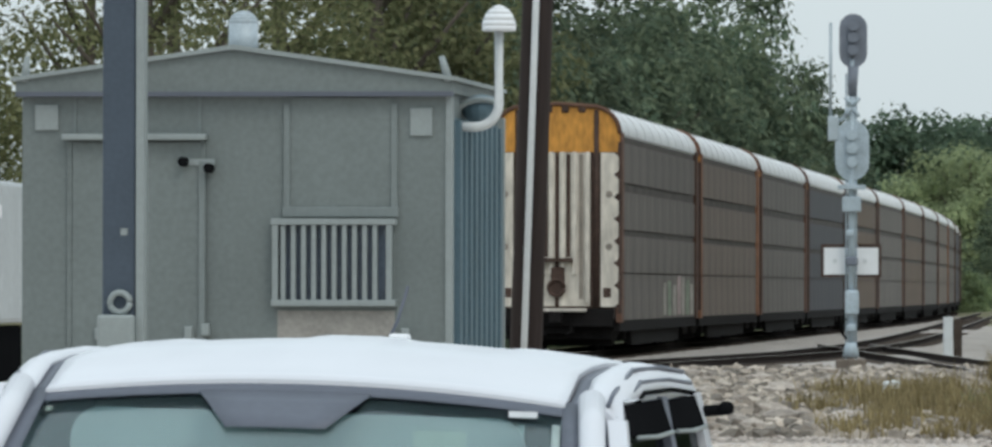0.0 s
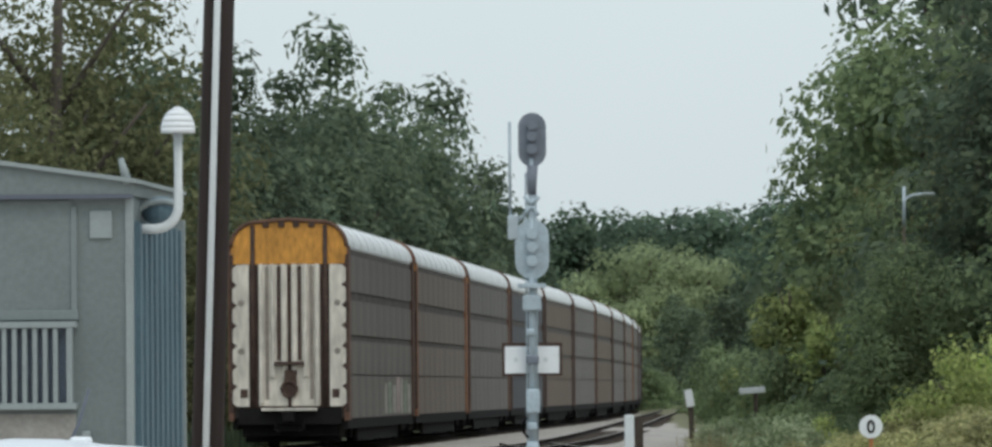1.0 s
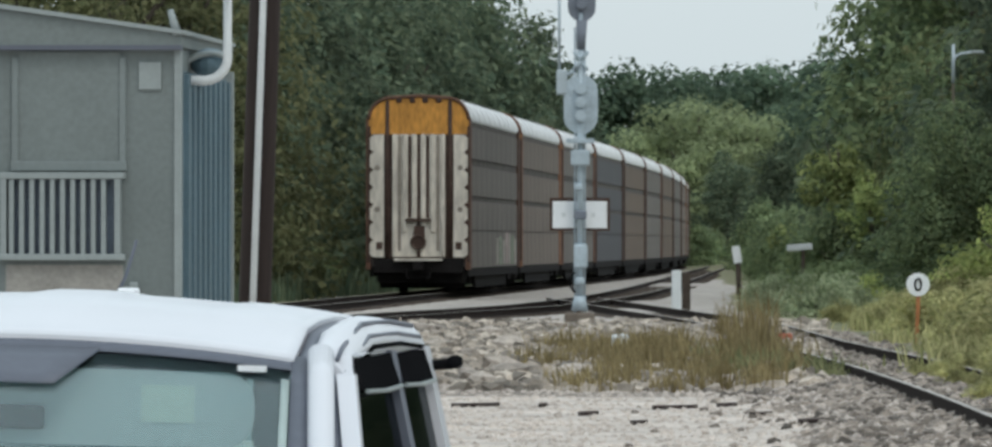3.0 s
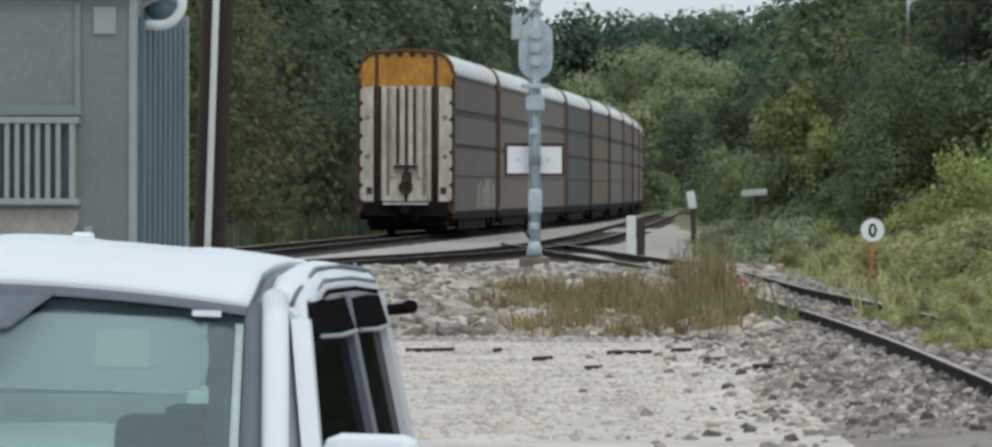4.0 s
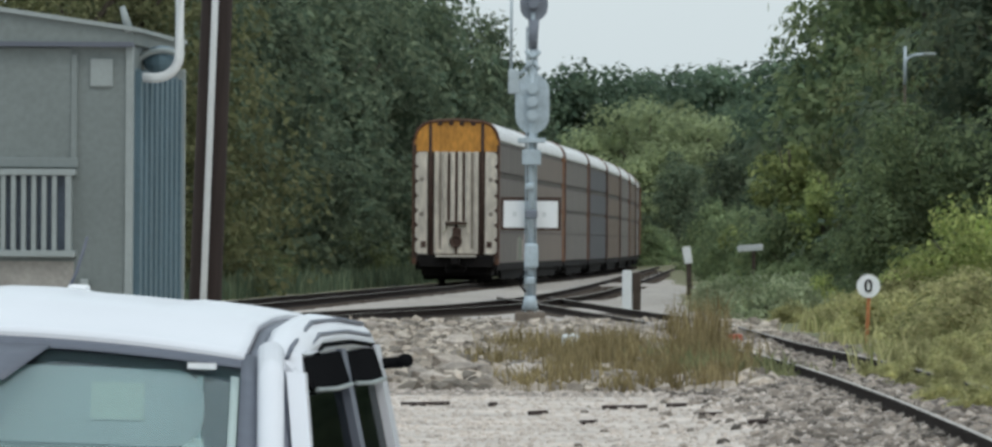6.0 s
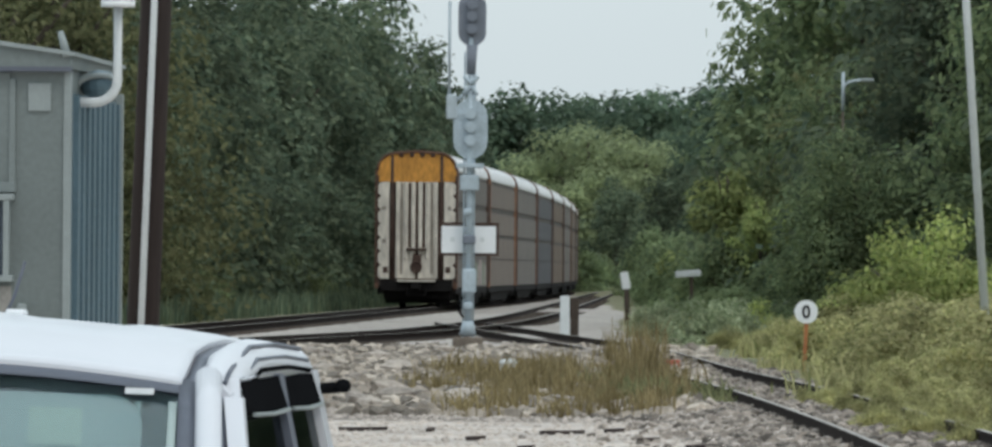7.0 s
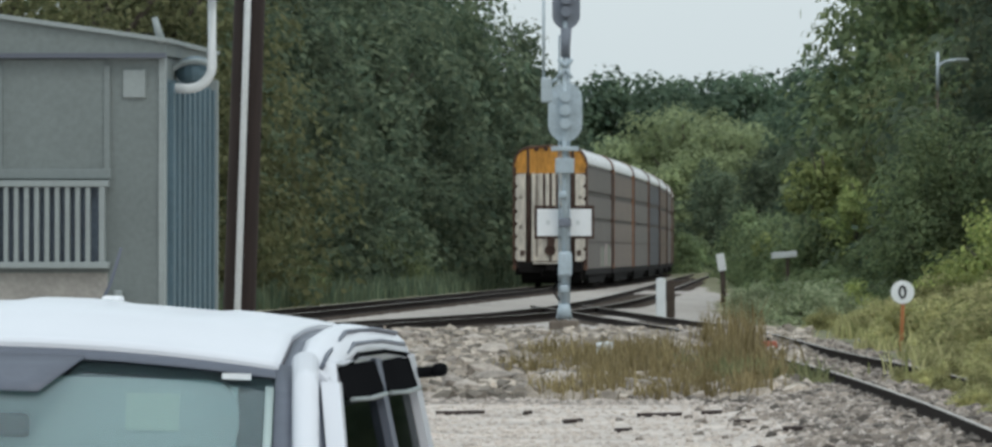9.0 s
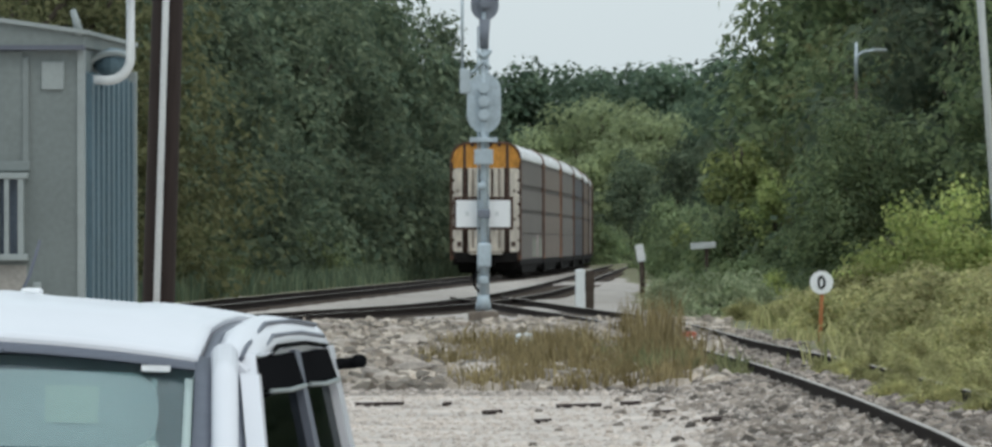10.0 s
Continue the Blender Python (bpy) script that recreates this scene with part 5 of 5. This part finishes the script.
# ---- grass and weeds ----
def blades(name, material, label, count, area, height, lean, seed, width=0.012):
    rng = np.random.default_rng(seed)
    vs, fs = [], []
    for i in range(count):
        x, y, f = area(rng)
        z = ground_z(x, y)
        h = height * f * rng.uniform(0.45, 1.15)
        a = rng.uniform(0, 6.283)
        dx, dy = math.cos(a), math.sin(a)
        b = rng.uniform(0, lean) * h
        w = width * rng.uniform(0.7, 1.6)
        k = len(vs)
        lx, ly = rng.uniform(-1, 1) * b, rng.uniform(-1, 1) * b
        vs += [(x - dx * w, y - dy * w, z - 0.03), (x + dx * w, y + dy * w, z - 0.03), (x + dx * w * 0.8 + lx * 0.35, y + dy * w * 0.8 + ly * 0.35, z + h * 0.6), (x - dx * w * 0.8 + lx * 0.35, y - dy * w * 0.8 + ly * 0.35, z + h * 0.6), (x + lx, y + ly, z + h)]
        fs += [(k, k + 1, k + 2, k + 3), (k + 3, k + 2, k + 4)]
    return tagged(new(name, soup(name, vs, fs, material)), label, "grass", kind="stuff")


def clumps(seed, n, place, spread):
    """Tussocks: a centre, a reach and a vigour each."""
    rng = np.random.default_rng(seed)
    cs = [(*place(rng), rng.uniform(0.35, 1.45)) for _ in range(n)]

    def area(r):
        x, y, f = cs[int(r.integers(n))]
        return x + r.normal() * spread * f, y + r.normal() * spread * 2.5, f * r.uniform(0.6, 1.1)
    return area


dry_area = clumps(8, 90, lambda r: (lambda y: ((r.beta(2.0, 1.3) * 4.2 - 0.95) * y / 112, y))(r.uniform(98, 131)), 0.19)
tall_area = clumps(9, 14, lambda r: (lambda y: (r.uniform(2.15, 3.1) * y / 125, y))(r.uniform(118, 146)), 0.14)
right_area = clumps(10, 300, lambda r: (lambda y: (5.5 + 0.004 * (y - 100) + r.random() ** 1.1 * 9, y))(r.uniform(100, 235)), 0.35)


weed_area = clumps(12, 40, lambda r: (lambda y: (r.uniform(-2.4, -1.0) + spur_x(y), y))(r.uniform(102, 122)), 0.2)


def left_area(rng):
    y = rng.uniform(180, 400)
    return main_x(y) - 3.6 - rng.random() ** 1.5 * 6, y, rng.uniform(0.5, 1.2)


blades("dry_grass", M["straw"], "dry straw-coloured weeds among the stones", 9300, dry_area, 0.40, 0.9, 1, 0.010)
blades("green_weeds", M["leafo"], "low green weeds beside the spur rail", 2500, weed_area, 0.26, 1.0, 6, 0.016)
blades("tall_dry_grass", M["straw"], "tall tussocks of dry grass beside the spur", 800, tall_area, 0.75, 0.5, 5, 0.010)
blades("green_grass", M["grassg"], "green and yellow grass beside the spur", 24000, right_area, 0.45, 0.9, 2, 0.018)
blades("trackside_weeds", M["leafd"], "green weeds under the trees beside the track", 9000, left_area, 0.9, 0.5, 3, 0.03)


# ---- stones ----
def stone_mesh(seed):
    rng = random.Random(seed)
    bm = B()
    bmesh.ops.create_icosphere(bm, subdivisions=1, radius=0.5)
    for v in bm.verts:
        v.co *= rng.uniform(0.72, 1.15)
        v.co.z *= 0.6
        v.co.x *= 1.25
    return mesh_of(bm, "stone", M["stone"])


def scatter_stones():
    forms = [stone_mesh(k) for k in range(6)]
    rng = random.Random(21)
    for k in range(300):
        y = rng.uniform(100, 158)
        x = rng.uniform(-7.5, 3.6) * y / 140
        s = 0.12 + 0.50 * rng.random() ** 2.2
        ob = piece("stone", forms[k % 6], ground, pose(x, y, ground_z(x, y) + s * 0.12, rng.uniform(-15, 15), rng.uniform(-15, 15), rng.uniform(0, 360)))
        ob.scale = (s, s, s)
    cube = [(-.5, -.5, -.3), (.5, -.45, -.3), (.45, .5, -.3), (-.5, .45, -.3), (-.3, -.35, .3), (.35, -.3, .25), (.3, .35, .32), (-.35, .3, .24)]
    quads = ((4, 5, 6, 7), (0, 1, 5, 4), (1, 2, 6, 5), (2, 3, 7, 6), (3, 0, 4, 7))
    for name, n, spot, size, label in (
        ("rubble", 5200, lambda: (lambda y: (rng.uniform(-8.5, 4.6) * y / 140, y))(rng.uniform(98, 164)), 0.20, "grey broken stones on the bank"),
        ("spur_ballast", 7000, lambda: (lambda y: (spur_x(y) + rng.gauss(-0.35, 1.2), y))(rng.uniform(56, 150)), 0.10, "grey ballast stones along the spur"),
        ("lot_gravel", 6000, lambda: (rng.uniform(-3.0, 4.6), rng.uniform(60, 104)), 0.055, "loose pale gravel on the lot")):
        vs, fs = [], []
        for _ in range(n):
            x, y = spot()
            s = size * rng.uniform(0.35, 1.5)
            m = pose(x, y, ground_z(x, y) + s * 0.05, rng.uniform(-25, 25), rng.uniform(-25, 25), rng.uniform(0, 360))
            k = len(vs)
            vs += [tuple(m @ (Vector(c) * s * rng.uniform(0.8, 1.2))) for c in cube]
            fs += [tuple(k + i for i in q) for q in quads]
        tagged(new(name, soup(name, vs, fs, {"rubble": STONE_STUFF, "spur_ballast": BALLAST_STUFF, "lot_gravel": M["grav"]}[name])), label, "stones", kind="stuff")
    # dark sticks and offcuts on the lot
    for x, y, l, a in ((-1.33, 90, 0.6, 4), (0.05, 86.5, 0.24, 10), (0.62, 83.0, 0.2, -8), (1.10, 89, 0.55, 5), (2.05, 85, 0.3, 30), (-0.5, 90, 0.12, 40), (1.75, 90, 0.25, -12), (2.5, 80, 0.35, 20)):
        bm = rod(B(), (-l / 2, 0, 0), (l / 2, 0, 0.02), 0.032, 0.022, 7)
        ob = tagged(new("stick", mesh_of(bm, "stick", M["wood"])), "dark weathered stick lying on the gravel", "stick", group="sticks on the gravel")
        ob.matrix_basis = pose(x, y, ground_z(x, y) + 0.02, 0, 0, a)


def island_mat(name, colour):
    m = mat(name, colour, 0.9, var=0.3, scale=3, grain=25, bump=0.2)
    n, l = m.node_tree.nodes, m.node_tree.links
    b = n["Principled BSDF"]
    src = b.inputs["Base Color"].links[0].from_socket
    g, mr, hs = n.new("ShaderNodeNewGeometry"), n.new("ShaderNodeMapRange"), n.new("ShaderNodeHueSaturation")
    mr.inputs["To Min"].default_value, mr.inputs["To Max"].default_value = 0.35, 1.8
    l.new(g.outputs["Random Per Island"], mr.inputs["Value"])
    l.new(mr.outputs[0], hs.inputs["Value"])
    l.new(src, hs.inputs["Color"])
    l.new(hs.outputs["Color"], b.inputs["Base Color"])
    return m


STONE_STUFF = island_mat("broken_stone", (0.29, 0.25, 0.21))
BALLAST_STUFF = island_mat("dark_ballast_stone", (0.215, 0.185, 0.16))
scatter_stones()


motions()
